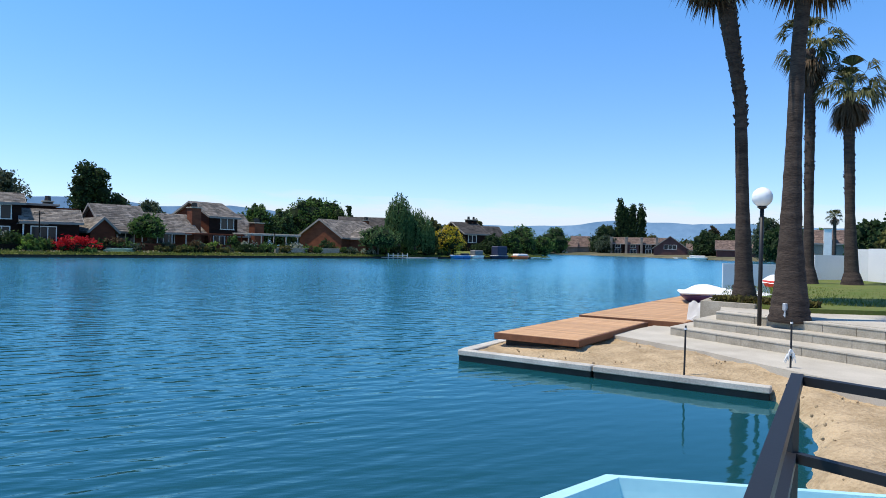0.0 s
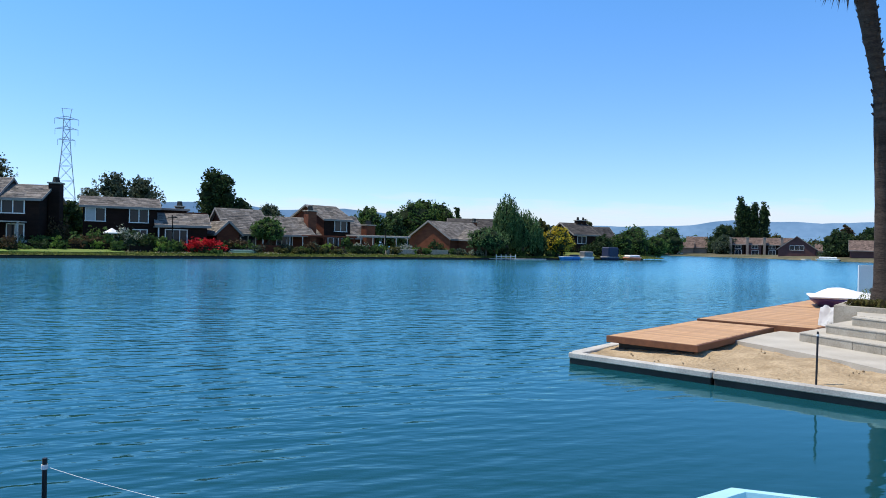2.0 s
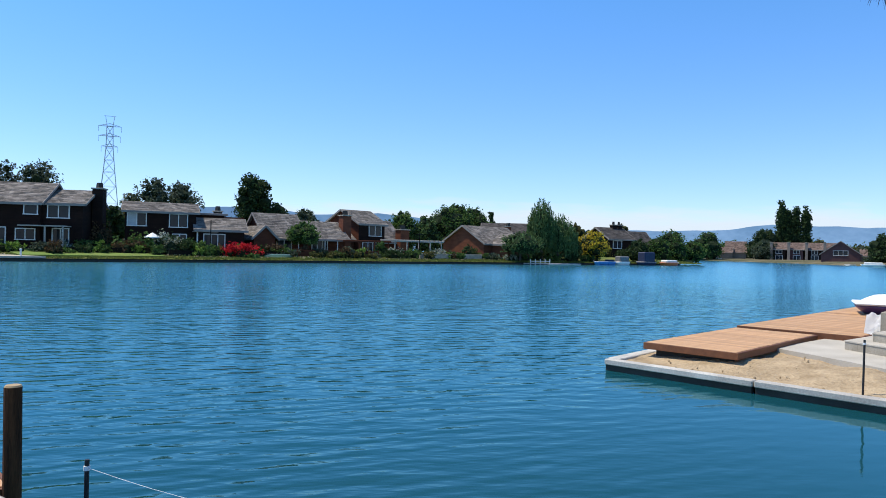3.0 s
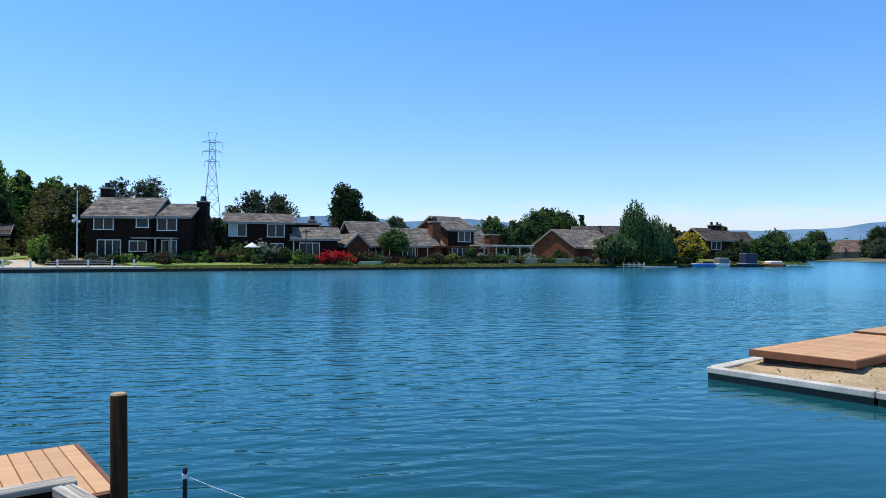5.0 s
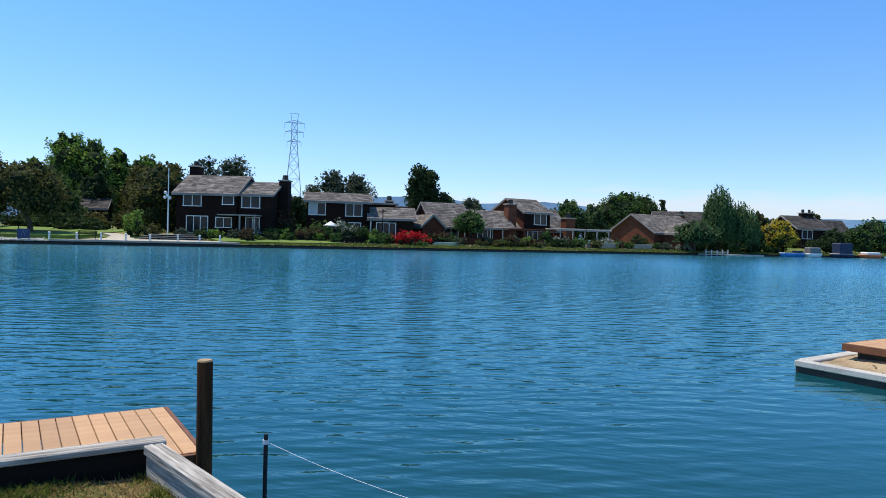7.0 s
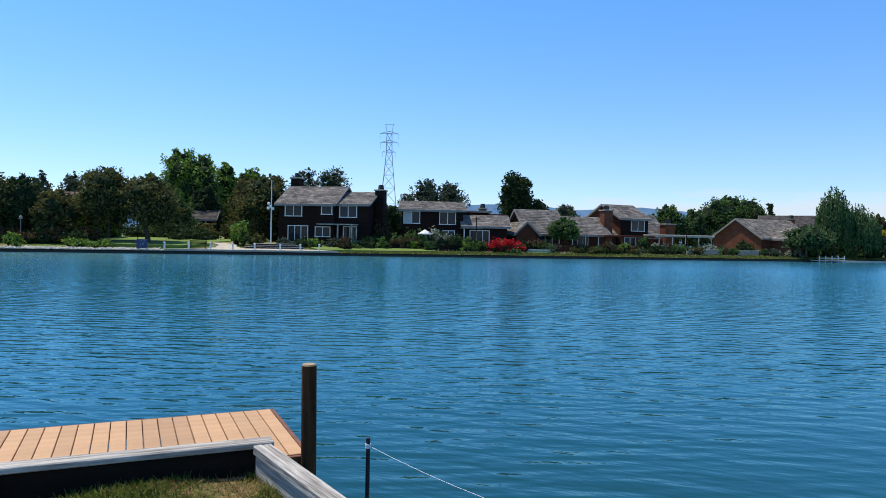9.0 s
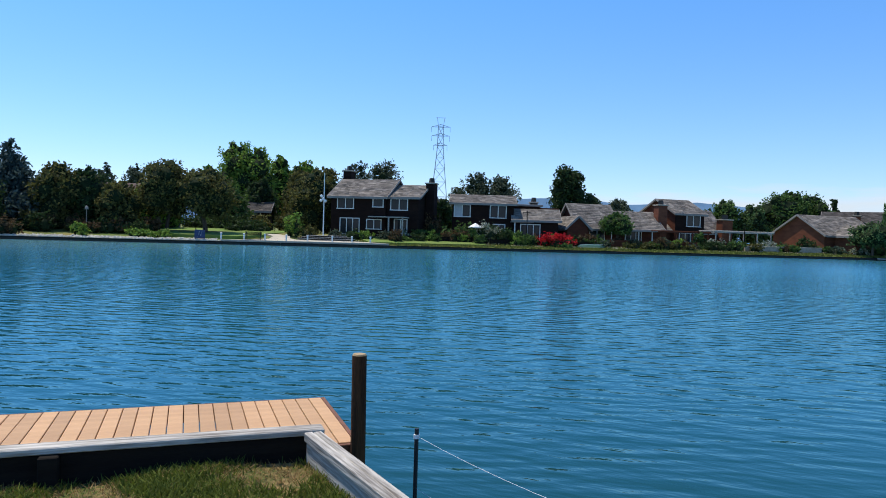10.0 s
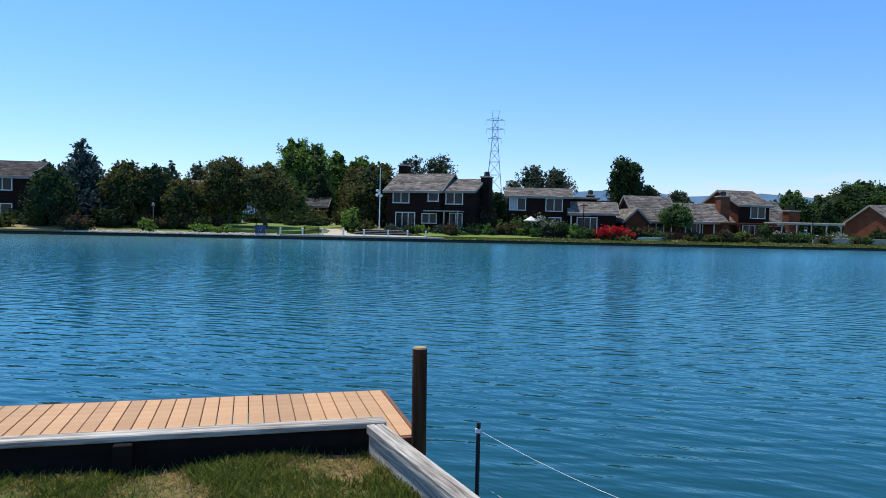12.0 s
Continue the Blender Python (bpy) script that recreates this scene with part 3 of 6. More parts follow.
chimney(h, -0.5, 0.6, 4.6, 6.0, 3.0, 8.2, BROWN_SHINGLE)

h = house(-14.3, 86.4, 8, "dark brown shingle house with a long grey shake roof")
block(h, 0, 7.7, 0, 6.5, -0.6, 4.5, 5.6, "x", BROWN_SHINGLE, SHAKE)
window(h, 0.3, 2.2, 2.85, 4.25, 0, 2, True)
window(h, 4.8, 6.7, 2.8, 4.25, 0, 2)
window(h, 5.2, 6.6, 0.1, 1.9, 0, 2)
block(h, 7.8, 13.2, -0.8, 4.5, -0.6, 2.6, 3.9, "x", BROWN_SHINGLE, SHAKE)
part("upper_wall", boxed(7.73, 4.8, 2.5, 11.4, 8, 4.5), BROWN_SHINGLE, h)
part("flat_roof", boxed(7.6, 4.4, 4.5, 11.8, 8.4, 4.75, 0.02), TRIM, h)
chimney(h, 10.2, 11.2, 5.6, 6.6, 4.75, 5.0, TARRED)
window(h, 8.6, 10.9, 0.0, 2.0, -0.8, 3)
part("gable_wing", boxed(11.5, 6.0, -0.6, 14.0, 10, 4.4), RED_SIDING, h)

h = house(1.4, 91.7, 23, "single-storey redwood house with steep grey shake roof")
block(h, 0, 5.6, 0, 7.0, -0.6, 2.0, 5.0, "x", RED_SIDING, SHAKE)
block(h, -2.2, 0.6, -1.6, 3.0, -0.6, 1.9, 3.2, "y", RED_SIDING, SHAKE)
block(h, 5.65, 11.6, -0.5, 6.0, -0.6, 2.0, 4.2, "x", RED_SIDING, SHAKE)
window(h, 1.6, 3.6, 0.3, 1.7, 0, 2)
window(h, 6.4, 8.6, 0.2, 1.7, -0.5, 3)
chimney(h, 11.7, 13.0, 0.6, 1.9, -0.6, 5.2, BRICK)

h = house(14.3, 98.2, 32, "two-storey red brick and dark shingle house with gabled roof")
block(h, 0, 4.9, 0, 7.4, -0.6, 4.3, 6.2, "x", RED_SIDING, SHAKE)
part("front_cladding", boxed(0.002, -0.08, 1.9, 4.9, -0.004, 4.25), BROWN_SHINGLE, h)
window(h, 1.9, 4.1, 2.6, 4.1, -0.08, 2)
window(h, 0.8, 3.6, -0.1, 1.6, 0, 3)
block(h, -4.2, -0.05, 0.8, 6.0, -0.6, 2.1, 3.9, "x", RED_SIDING, SHAKE)
block(h, 4.95, 9.2, 1.0, 7.0, -0.6, 2.0, 4.9, "x", RED_SIDING, SHAKE)
chimney(h, 8.0, 9.8, -0.3, 0.9, -0.6, 3.6, BRICK)

h = house(34.2, 101.6, 33, "low red brick house with wide gables and shake roof")
block(h, 0, 11.0, 0, 8.4, -0.6, 2.0, 4.6, "x", BRICK, SHAKE)
block(h, 2.0, 8.0, -3.0, 0.3, -0.6, 1.9, 3.3, "y", BRICK, SHAKE)
window(h, 8.5, 10.5, 0.3, 1.7, 0, 2)

# ---- near shore ----
GRID = radians(30.3)
EX, EY = Vector((math.cos(GRID), math.sin(GRID))), Vector((-math.sin(GRID), math.cos(GRID)))


SPIT_FIRST = set(bpy.data.objects)
# sand behind the bulkhead, in a frame along the planks (u) and inland (v)
TIP, PEND = Vector((5.48, 10.13)), Vector((7.79, 5.99))
PU = (PEND - TIP).normalized()
PV = Vector((-PU.y, PU.x))


def spit(u, v):
    p = TIP + PU * u + PV * v
    return p.x, p.y


def water_edge(v):
    """u of the water's edge beyond the end of the planks."""
    pts = [(-30, 12), (-5.9, 6.57), (-3.4, 5.48), (-1.44, 5.3), (-0.4, 4.85), (0.0, 4.75)]
    for (a, ua), (b, ub) in zip(pts, pts[1:]):
        if a <= v <= b:
            return ua + (ub - ua) * (v - a) / (b - a)
    return 4.75


bm = bmesh.new()
vs = {}
us = [0.08 + 0.125 * i for i in range(120)]
vv = [-9 + 0.125 * i for i in range(142)]
for i, u in enumerate(us):
    for j, v in enumerate(vv):
        if v < 0.05 and u < 4.4:
            continue
        n = noise.fractal((u * 1.1, v * 1.1, 1), 1.0, 2.0, 4)
        if v >= 0.05:
            k = 1.0
        else:
            k = min(1.0, max(0.0, (u - water_edge(v) + 0.5 + 0.12 * n) / 0.9))
        z = -0.25 + 0.52 * (k * k * (3 - 2 * k)) + 0.06 * n * k + 0.025 * noise.noise((u * 5, v * 5, 3)) * k + 0.12 * k * min(1, max(0, spit(u, v)[0] - 6.3) / 2.1) * min(1, max(0, v - 0.15) / 0.8)
        if u > 4.4 and v < 0.3 and u < 5.2:
            z -= 0.05
        vs[i, j] = bm.verts.new((*spit(u, v), z))
for i in range(len(us) - 1):
    for j in range(len(vv) - 1):
        q = [vs.get(k) for k in ((i, j), (i + 1, j), (i + 1, j + 1), (i, j + 1))]
        if all(q):
            bm.faces.new(q)
single("ground_sand", bm, SAND, pose(0, 0, 0), "pale trampled sand with small clods beside the water", "sand", kind="structure", smooth=True)

turn = math.degrees(math.atan2(PU.y, PU.x))
for a, b in ((0.0, 2.33), (2.35, 4.74)):
    p = thing("bulkhead_spit", pose(TIP.x, TIP.y, 0, 0, 0, turn), "white-capped bulkhead plank edging the sand spit", "bulkhead", kind="structure")
    part("cap", boxed(a, -0.03, 0.215, b, 0.13, 0.305, 0.012), CAP_WHITE, p)
    part("plank", boxed(a + 0.01, 0.0, -0.6, b - 0.02, 0.1, 0.214), TARRED, p)
p = thing("bulkhead_spit", pose(TIP.x, TIP.y, 0, 0, 0, 33), "white-capped bulkhead plank at the head of the spit", "bulkhead", kind="structure")
part("cap", boxed(0.17, -0.16, 0.195, 14.0, 0.05, 0.30, 0.012), CAP_WHITE, p)
part("plank", boxed(0.05, -0.12, -0.6, 14.0, 0.0, 0.194), TARRED, p)

# apron, three broad steps and the walk above them
S1, S2, S3 = ((9.77, 9.70), (9.80, 5.74)), ((10.15, 9.50), (10.37, 6.09)), ((10.55, 9.33), (10.67, 6.27))
bm = bmesh.new()
prism(bm, [(8.62, 10.04), (8.67, 9.07), (8.68, 7.85), (8.53, 6.89), (8.40, 5.99), (8.33, 5.33), (8.2, 3.5), (8.4, -2), (14, -2), (14, 10), (12.2, 11.5), (11.2, 11.3)], -0.2, 0.445)
single("pavement_apron", bm, CONCRETE, pose(0, 0, 0), "smooth pale concrete apron below the steps", "pavement", kind="structure")


def step(name, front, z0, z1, back):
    (xl, yl), (xr, yr) = front
    k = (yr + 2) / (yl - yr)
    xe = xr + (xr - xl) * k
    t = thing(name, pose(0, 0, 0), "cast concrete garden step with darker riser", "steps", kind="structure")
    cuts = [0.0, 0.27, 0.40, 0.68, 0.86, 1.0]
    for a, b in zip(cuts, cuts[1:]):
        p, q = [(xl + (xr - xl) * f, yl + (yr - yl) * f) for f in (a, b)]
        bm = bmesh.new()
        prism(bm, [(p[0], p[1] - 0.004), (q[0], q[1] + 0.004), (q[0] + back, q[1] + 0.004), (p[0] + back + 0.5 * (a == 0), p[1] - 0.004 + 0.5 * (a == 0))], z0, z1)
        part("block", bm, CONCRETE_DARK, t)
    bm = bmesh.new()
    prism(bm, [(xr, yr - 0.004), (xe, -2), (xe + back, -2), (xr + back, yr - 0.004)], z0, z1)
    part("block", bm, CONCRETE_DARK, t)
    bm = bmesh.new()
    prism(bm, [(xl - 0.01, yl), (xr - 0.01, yr), (xe - 0.01, -2), (xe + back + 0.2, -2), (xr + back + 0.2, yr), (xl + back + 1.6, yl + 1.0)], z1 + 0.002, z1 + 0.022)
    part("tread", bm, CONCRETE, t)


step("step_low", S1, 0.3, 0.578, 0.6)
step("step_middle", S2, 0.5, 0.728, 0.6)
step("step_top", S3, 0.65, 0.878, 0.4)
bm = bmesh.new()
prism(bm, [(10.8, 9.45), (10.9, 6.2), (11.1, -2), (20, -2), (20, 6), (13.4, 9.0), (11.9, 10.4)], 0.5, 0.907)
single("pavement_walk", bm, CONCRETE, pose(0, 0, 0), "concrete walk above the lakeside steps", "pavement", kind="structure")
p = thing("planter_wall", pose(0, 0, 0), "low grey concrete planter wall", "wall", kind="structure")
bm = bmesh.new()
prism(bm, [(11.35, 10.45), (11.75, 9.45), (11.95, 9.55), (11.6, 10.4), (13.2, 11.4), (13.05, 11.6)], 0.45, 1.0)
part("wall", bm, CONCRETE_DARK, p)

bm = bmesh.new()
poly = [(11.6, 10.38), (11.95, 9.5), (12.06, 8.55), (13.3, 7.78), (20, 3.7), (40, -8), (70, 10), (50, 34), (24, 18.6), (19.9, 14.9), (17.9, 12.9), (14.6, 11.4), (13.1, 11.35)]
prism(bm, poly, 0.3, [1.0, 1.0, 0.99, 0.99, 1.0, 1.2, 1.4, 1.2, 1.05, 1.02, 1.0, 1.0, 1.0])
single("ground_upper_lawn", bm, UPPER, pose(0, 0, 0), "mown green lawn above the steps", "lawn", kind="structure")


def blades(name, region, n, z, h, material, label, seed, spread=0.5):
    """Loose grass blades over region(rng, n) -> (n, 2) plan points."""
    rng = np.random.default_rng(seed)
    p = region(rng, n)
    c = np.column_stack([p, [z(*q) - 0.004 for q in p] if callable(z) else np.full(len(p), z)])
    hh = h * rng.uniform(0.5, 1.3, (len(p), 1))
    up = np.column_stack([rng.normal(0, spread, len(p)), rng.normal(0, spread, len(p)), np.ones(len(p))]) * hh
    a = rng.uniform(0, 2 * np.pi, len(p))
    w = np.column_stack([np.cos(a), np.sin(a), np.zeros(len(p))]) * 0.12 * hh
    q = np.stack([c - w, c + w, c + up + w * 0.2, c + up - w * 0.2], axis=1)
    ob = new(name, quads_mesh(name, q, material))
    return tagged(ob, label, "grass", kind="stuff")


BLADE_DRY = leaf_mat("grass_blade_dry", (0.42, 0.28, 0.12), (0.20, 0.13, 0.05))
BLADE = leaf_mat("grass_blade", (0.17, 0.205, 0.03), (0.055, 0.08, 0.014))


def upper(rng, n):
    t, f = rng.uniform(0, 1, n) ** 1.5, rng.uniform(0, 1, n)
    x = (11.7 + (19 - 11.7) * f) + t * 6
    y = (10.3 + (4.4 - 10.3) * f) + t * 5
    return np.column_stack([x, y + np.where(f < 0.2, -0.4 * f, 0)])


blades("lawn_grass", upper, 9000, 0.99, 0.055, BLADE, "green mown grass of the upper lawn", 3)


# decks of stained boards, built in a frame along the shore grid
def deck(x, y, length, width, top, pitch, label, x_from=0.0, sign=1, fascia=0.14):
    d = thing("wooden_deck", pose(x, y, 0, 0, 0, 30.3), label, "deck", "lakeside decks")
    me = mesh_of("board", boxed(0.003, -width, top - 0.035, pitch - 0.004, 0, top, 0.004), DECK)
    n = int(length / pitch)
    for i in range(n):
        b = new("board", me)
        b.parent = d
        b.matrix_basis = pose(x_from + sign * i * pitch - (pitch if sign < 0 else 0), random.uniform(-0.004, 0.004), random.uniform(-0.002, 0.002))
    lo, hi = sorted((x_from, x_from + sign * n * pitch))
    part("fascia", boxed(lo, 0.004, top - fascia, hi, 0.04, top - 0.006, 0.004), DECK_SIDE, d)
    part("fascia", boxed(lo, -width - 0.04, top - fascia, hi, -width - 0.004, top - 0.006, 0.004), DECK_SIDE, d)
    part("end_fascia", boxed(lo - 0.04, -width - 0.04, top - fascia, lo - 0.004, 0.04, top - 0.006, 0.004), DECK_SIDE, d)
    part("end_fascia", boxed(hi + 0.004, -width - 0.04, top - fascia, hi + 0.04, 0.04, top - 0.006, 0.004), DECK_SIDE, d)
    for k in range(max(2, int(length / 1.5))):
        xk = lo + 0.2 + (hi - lo - 0.4) * k / max(1, int(length / 1.5) - 1)
        part("joist", boxed(xk - 0.05, -width + 0.1, top - fascia - 0.9, xk + 0.05, -0.1, top - 0.04), TARRED, d)
    return d


deck(6.42, 10.45, 3.9, 1.5, 0.52, 0.14, "orange-brown stained timber deck resting over the sand", fascia=0.115)
deck(6.42, 10.45, 5.6, 2.25, 0.555, 0.14, "orange-brown stained timber deck along the water", x_from=3.96)
deck(6.42, 10.45, 5.2, 3.4, 0.555, 0.14, "wide orange-brown timber deck with a pedal boat on it", x_from=9.6)
# the spit, laid out in steps of 1.065 m, is brought to scale about the eye
SPIT_SCALE = Matrix.Translation((0, 0, 2)) @ Matrix.Scale(1.065, 4) @ Matrix.Translation((0, 0, -2))


def to_scale(before):
    for ob in set(bpy.data.objects) - before:
        if not ob.parent:
            ob.matrix_basis = SPIT_SCALE @ ob.matrix_basis


to_scale(SPIT_FIRST)
deck(-2.27, 6.43, 12.5, 1.4, 0.38, 0.1205, "orange-brown timber deck beside the grey retaining wall", x_from=0.03, sign=-1, fascia=0.16)

# near lawn with its timber retaining wall


def lawn_z(x, y):
    return 0.53 + 0.03 * noise.fractal((x * 1.7, y * 1.7, 0), 1, 2, 3)


WC = Vector((-1.50, 4.36))
W2 = Vector((0.83, -0.98)).normalized()
bm = bmesh.new()
e = Vector((math.cos(GRID), math.sin(GRID)))
cells = {}
for i in range(70):
    for j in range(60):
        p = WC + W2 * 0.02 - e * (0.02 + 0.12 * i ** 1.25) + W2 * (0.09 * j ** 1.2)
        cells[i, j] = bm.verts.new((p.x, p.y, lawn_z(p.x, p.y)))
for i in range(69):
    for j in range(59):
        bm.faces.new([cells[k] for k in ((i, j), (i + 1, j), (i + 1, j + 1), (i, j + 1))])
single("ground_near_lawn", bm, GRASS, pose(0, 0, 0), "patchy lawn with dry spots inside the retaining wall", "lawn", kind="structure", smooth=True)


def near_lawn(dry):
    def region(rng, n):
        a, b = rng.uniform(0.02, 3.6, n), rng.uniform(0.02, 1.9, n)
        p = np.array(WC) - np.outer(a, np.array(e)) + np.outer(b, np.array(W2))
        k = np.array([noise.fractal((x * 1.5, y * 1.5, 4), 1, 2, 2) for x, y in p])
        edge = np.minimum(a, b) < 0.14
        return p[(k + rng.normal(0, 0.12, n) > 0.08) | edge if dry else (k + rng.normal(0, 0.12, n) < 0.12)]
    return region


blades("lawn_grass", near_lawn(False), 60000, lawn_z, 0.038, BLADE, "short green grass inside the retaining wall", 11, 0.7)
blades("dry_grass", near_lawn(True), 30000, lawn_z, 0.026, BLADE_DRY, "dry straw-coloured grass patches and edge tufts", 12, 0.9)

w = thing("retaining_wall", pose(WC.x, WC.y, 0, 0, 0, 30.3), "grey weathered timber retaining wall round the lawn", "wall", kind="structure")
for a, b in ((-2.42, 0.03), (-5.2, -2.43), (-9, -5.21), (-13, -9.01)):
    part("cap", boxed(a, -0.005, 0.682, b, 0.115, 0.72, 0.006), GREY_WOOD, w)
# planks and posts facing the lawn, their shade painted into the timber colour
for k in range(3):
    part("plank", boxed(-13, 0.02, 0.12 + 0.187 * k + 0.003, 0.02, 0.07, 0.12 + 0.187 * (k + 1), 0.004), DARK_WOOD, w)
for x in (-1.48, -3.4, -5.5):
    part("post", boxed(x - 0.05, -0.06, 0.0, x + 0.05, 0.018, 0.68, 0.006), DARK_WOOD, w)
t2 = math.degrees(math.atan2(W2.y, W2.x))
w = thing("retaining_wall", pose(WC.x, WC.y, 0, 0, 0, t2), "grey weathered timber retaining wall above the water", "wall", kind="structure")
for a, b in ((0.02, 1.9), (1.91, 4.2)):
    part("cap", boxed(a, -0.108, 0.66, b, -0.054, 0.716, 0.006), GREY_WOOD, w)
    part("cap", boxed(a, -0.049, 0.66, b, 0.003, 0.713, 0.006), GREY_WOOD, w)
for k in range(4):
    part("plank", boxed(0.03, -0.095, -0.06 + 0.18 * k + 0.003, 4.2, -0.03, -0.06 + 0.18 * (k + 1), 0.004), GREY_WOOD, w)

bm = bmesh.new()
tube(bm, [(0, 0, -1.2), (0.004, 0, 0.3), (-0.004, 0, 1.04)], [0.058, 0.056, 0.054], 14)
p = thing("mooring_post", pose(-1.497, 5.17, 0), "round brown-stained timber mooring post in the water", "post")
part("shaft", bm, PILE_WOOD, p, smooth=False)
bm = bmesh.new()
tube(bm, [(-0.004, 0, 1.041), (-0.004, 0, 1.052)], [0.053, 0.046], 14)
part("cut_top", bm, PILE_TOP, p, "pale sawn top of the post")


def stake(x, y, z0, z1, label, tatters=0, lean=(0, 0)):
    s = thing("stake", pose(x, y, 0), label, "stake", "string fence stakes")
    bm = bmesh.new()
    tube(bm, [(0, 0, z0), (lean[0], lean[1], z1)], [0.013, 0.013], 8)
    part("rod", bm, BLACK_METAL, s)
    bm = bmesh.new()
    tube(bm, [(lean[0], lean[1], z1 - 0.06), (lean[0], lean[1], z1 - 0.035)], [0.018, 0.018], 8)
    part("string_loop", bm, STRING, s)
    rng = random.Random(int(x * 100))
    for k in range(tatters):
        bm = bmesh.new()
        a, r = rng.uniform(0, 6.28), rng.uniform(0.03, 0.1)
        zz = z0 + (z1 - z0) * rng.uniform(0.38, 0.5)
        tube(bm, [(0, 0, zz), (math.cos(a) * r * 0.6, math.sin(a) * r * 0.6, zz - 0.03), (math.cos(a) * r, math.sin(a) * r, zz - rng.uniform(0.08, 0.16))], [0.012, 0.014, 0.006], 5)
        part("tatter", bm, STRING, s, "white plastic tatter")
    return s


stake(-0.88, 4.33, -0.5, 0.78, "thin dark metal stake with a string, in the water", 0)
mark = set(bpy.data.objects)
stake(7.42, 7.09, 0.2, 0.98, "thin dark metal stake standing in the sand", 0, (0.01, 0.0))
stake(8.62, 6.33, 0.3, 1.11, "thin dark metal stake with white tatters", 9, (0.03, 0.02))

to_scale(mark)


def string(p, q, sag, r=0.0016):
    bm = bmesh.new()
    p, q = Vector(p), Vector(q)
    pts = []
    for i in range(13):
        f = i / 12
        pts.append(p.lerp(q, f) + Vector((0, 0, -sag * 4 * f * (1 - f))))
    tube(bm, pts, [r] * 13, 5)
    single("fence_string", bm, STRING, pose(0, 0, 0), "thin white string tied from stake to stake", "string", "fence strings")


string((-0.88, 4.33, 0.735), (1.3, 2.9, 0.70), 0.10)
string((-0.88, 4.33, 0.42), (1.3, 2.9, 0.36), 0.10)
stake(1.3, 2.9, -0.5, 0.76, "thin dark metal stake with a string, in the water", 0)

# lamp on the steps
mark = set(bpy.data.objects)
p = thing("lamp_post", pose(10.45, 8.30, 0.75), "black steel lamp post with white globe", "street lamp")
bm = bmesh.new()
tube(bm, [(0, 0, 0), (0, 0, 2.06)], [0.036, 0.034], 16)
part("pole", bm, BLACK_METAL, p, smooth=True)
bm = bmesh.new()
tube(bm, [(0, 0, 2.04), (0, 0, 2.07), (0, 0, 2.075), (0, 0, 2.10)], [0.045, 0.085, 0.085, 0.065], 16)
part("collar", bm, BLACK_METAL, p)
bm = bmesh.new()
bmesh.ops.create_uvsphere(bm, u_segments=32, v_segments=20, radius=0.172, matrix=Matrix.Translation((0, 0, 2.245)))
part("globe", bm, GLOBE, p, "white opal globe", smooth=True)

p = thing("power_pedestal", pose(10.42, 7.78, 0.905), "small grey outlet box on a short stem", "outlet box")
part("stem", boxed(-0.02, -0.02, 0, 0.02, 0.02, 0.16), STEEL, p)
part("outlet_box", boxed(-0.035, -0.03, 0.161, 0.035, 0.03, 0.28, 0.008), STEEL, p)

to_scale(mark)

# railing of dark square tube
p = thing("railing", pose(0, 0, 0), "black painted square-tube metal railing", "railing")
C, NE, RB = Vector((3.25, 2.37, 1.36)), Vector((0.95, 0.845, 1.36)), Vector((3.62, 0.3, 1.36))
NO = Vector((0.01, -0.015, 0))
part("top_rail", beam(bmesh.new(), C + (NE - C).normalized() * -0.03 + NO, NE + NO, 0.058, 0.05), BLACK_METAL, p)
part("top_rail", beam(bmesh.new(), C + (RB - C).normalized() * 0.03, RB, 0.05, 0.045), BLACK_METAL, p)
dz = Vector((0, 0, -0.40))
part("mid_rail", beam(bmesh.new(), C + dz, NE + dz, 0.05, 0.05), BLACK_METAL, p)
part("mid_rail", beam(bmesh.new(), C + dz + (RB - C).normalized() * 0.03, RB + dz, 0.05, 0.05), BLACK_METAL, p)
for q in (C, NE, RB):
    part("post", beam(bmesh.new(), (q.x, q.y, -0.4), (q.x, q.y, 1.33), 0.048), BLACK_METAL, p)

# pale blue boat at the water's edge
BOAT_BLUE = mat("pale_blue_gelcoat", (0.42, 0.68, 0.72), 0.35, (0.35, 0.6, 0.66), 2, 12, 0.05)
outline = [(3.13, 3.60), (4.75, 2.42), (5.0, 1.9), (4.6, 1.3), (3.5, 1.75), (2.3, 2.55), (2.1, 3.0), (2.49, 3.42)]
cx, cy = sum(q[0] for q in outline) / 8, sum(q[1] for q in outline) / 8
p = thing("rowing_boat", pose(cx, cy, 0), "pale blue moulded rowing boat at the water's edge", "boat")
bm = bmesh.new()
rings = []
for k, z in ((0.80, -0.1), (0.97, 0.2), (1.0, 0.46), (1.035, 0.47), (1.035, 0.50), (0.955, 0.50), (0.94, 0.42), (0.86, 0.12), (0.3, 0.1)):
    rings.append([bm.verts.new(((x - cx) * k, (y - cy) * k, z)) for x, y in outline])
for a, b in zip(rings, rings[1:]):
    for i in range(8):
        bm.faces.new((a[i], a[(i + 1) % 8], b[(i + 1) % 8], b[i]))
bm.faces.new(rings[0])
bm.faces.new(rings[-1])
part("hull", bm, BOAT_BLUE, p)
part("seat", boxed(-0.35, -0.75, 0.28, -0.05, 0.6, 0.32, 0.01), BOAT_BLUE, p)

# boats lying on the deck
mark = set(bpy.data.objects)
PURPLE = mat("purple_hull", (0.10, 0.045, 0.12), 0.4, (0.07, 0.03, 0.09), 2, 10, 0.05)
TARP = mat("white_cover", (0.80, 0.80, 0.79), 0.7, (0.68, 0.68, 0.68), 2, 9, 0.5, bdist=0.05)
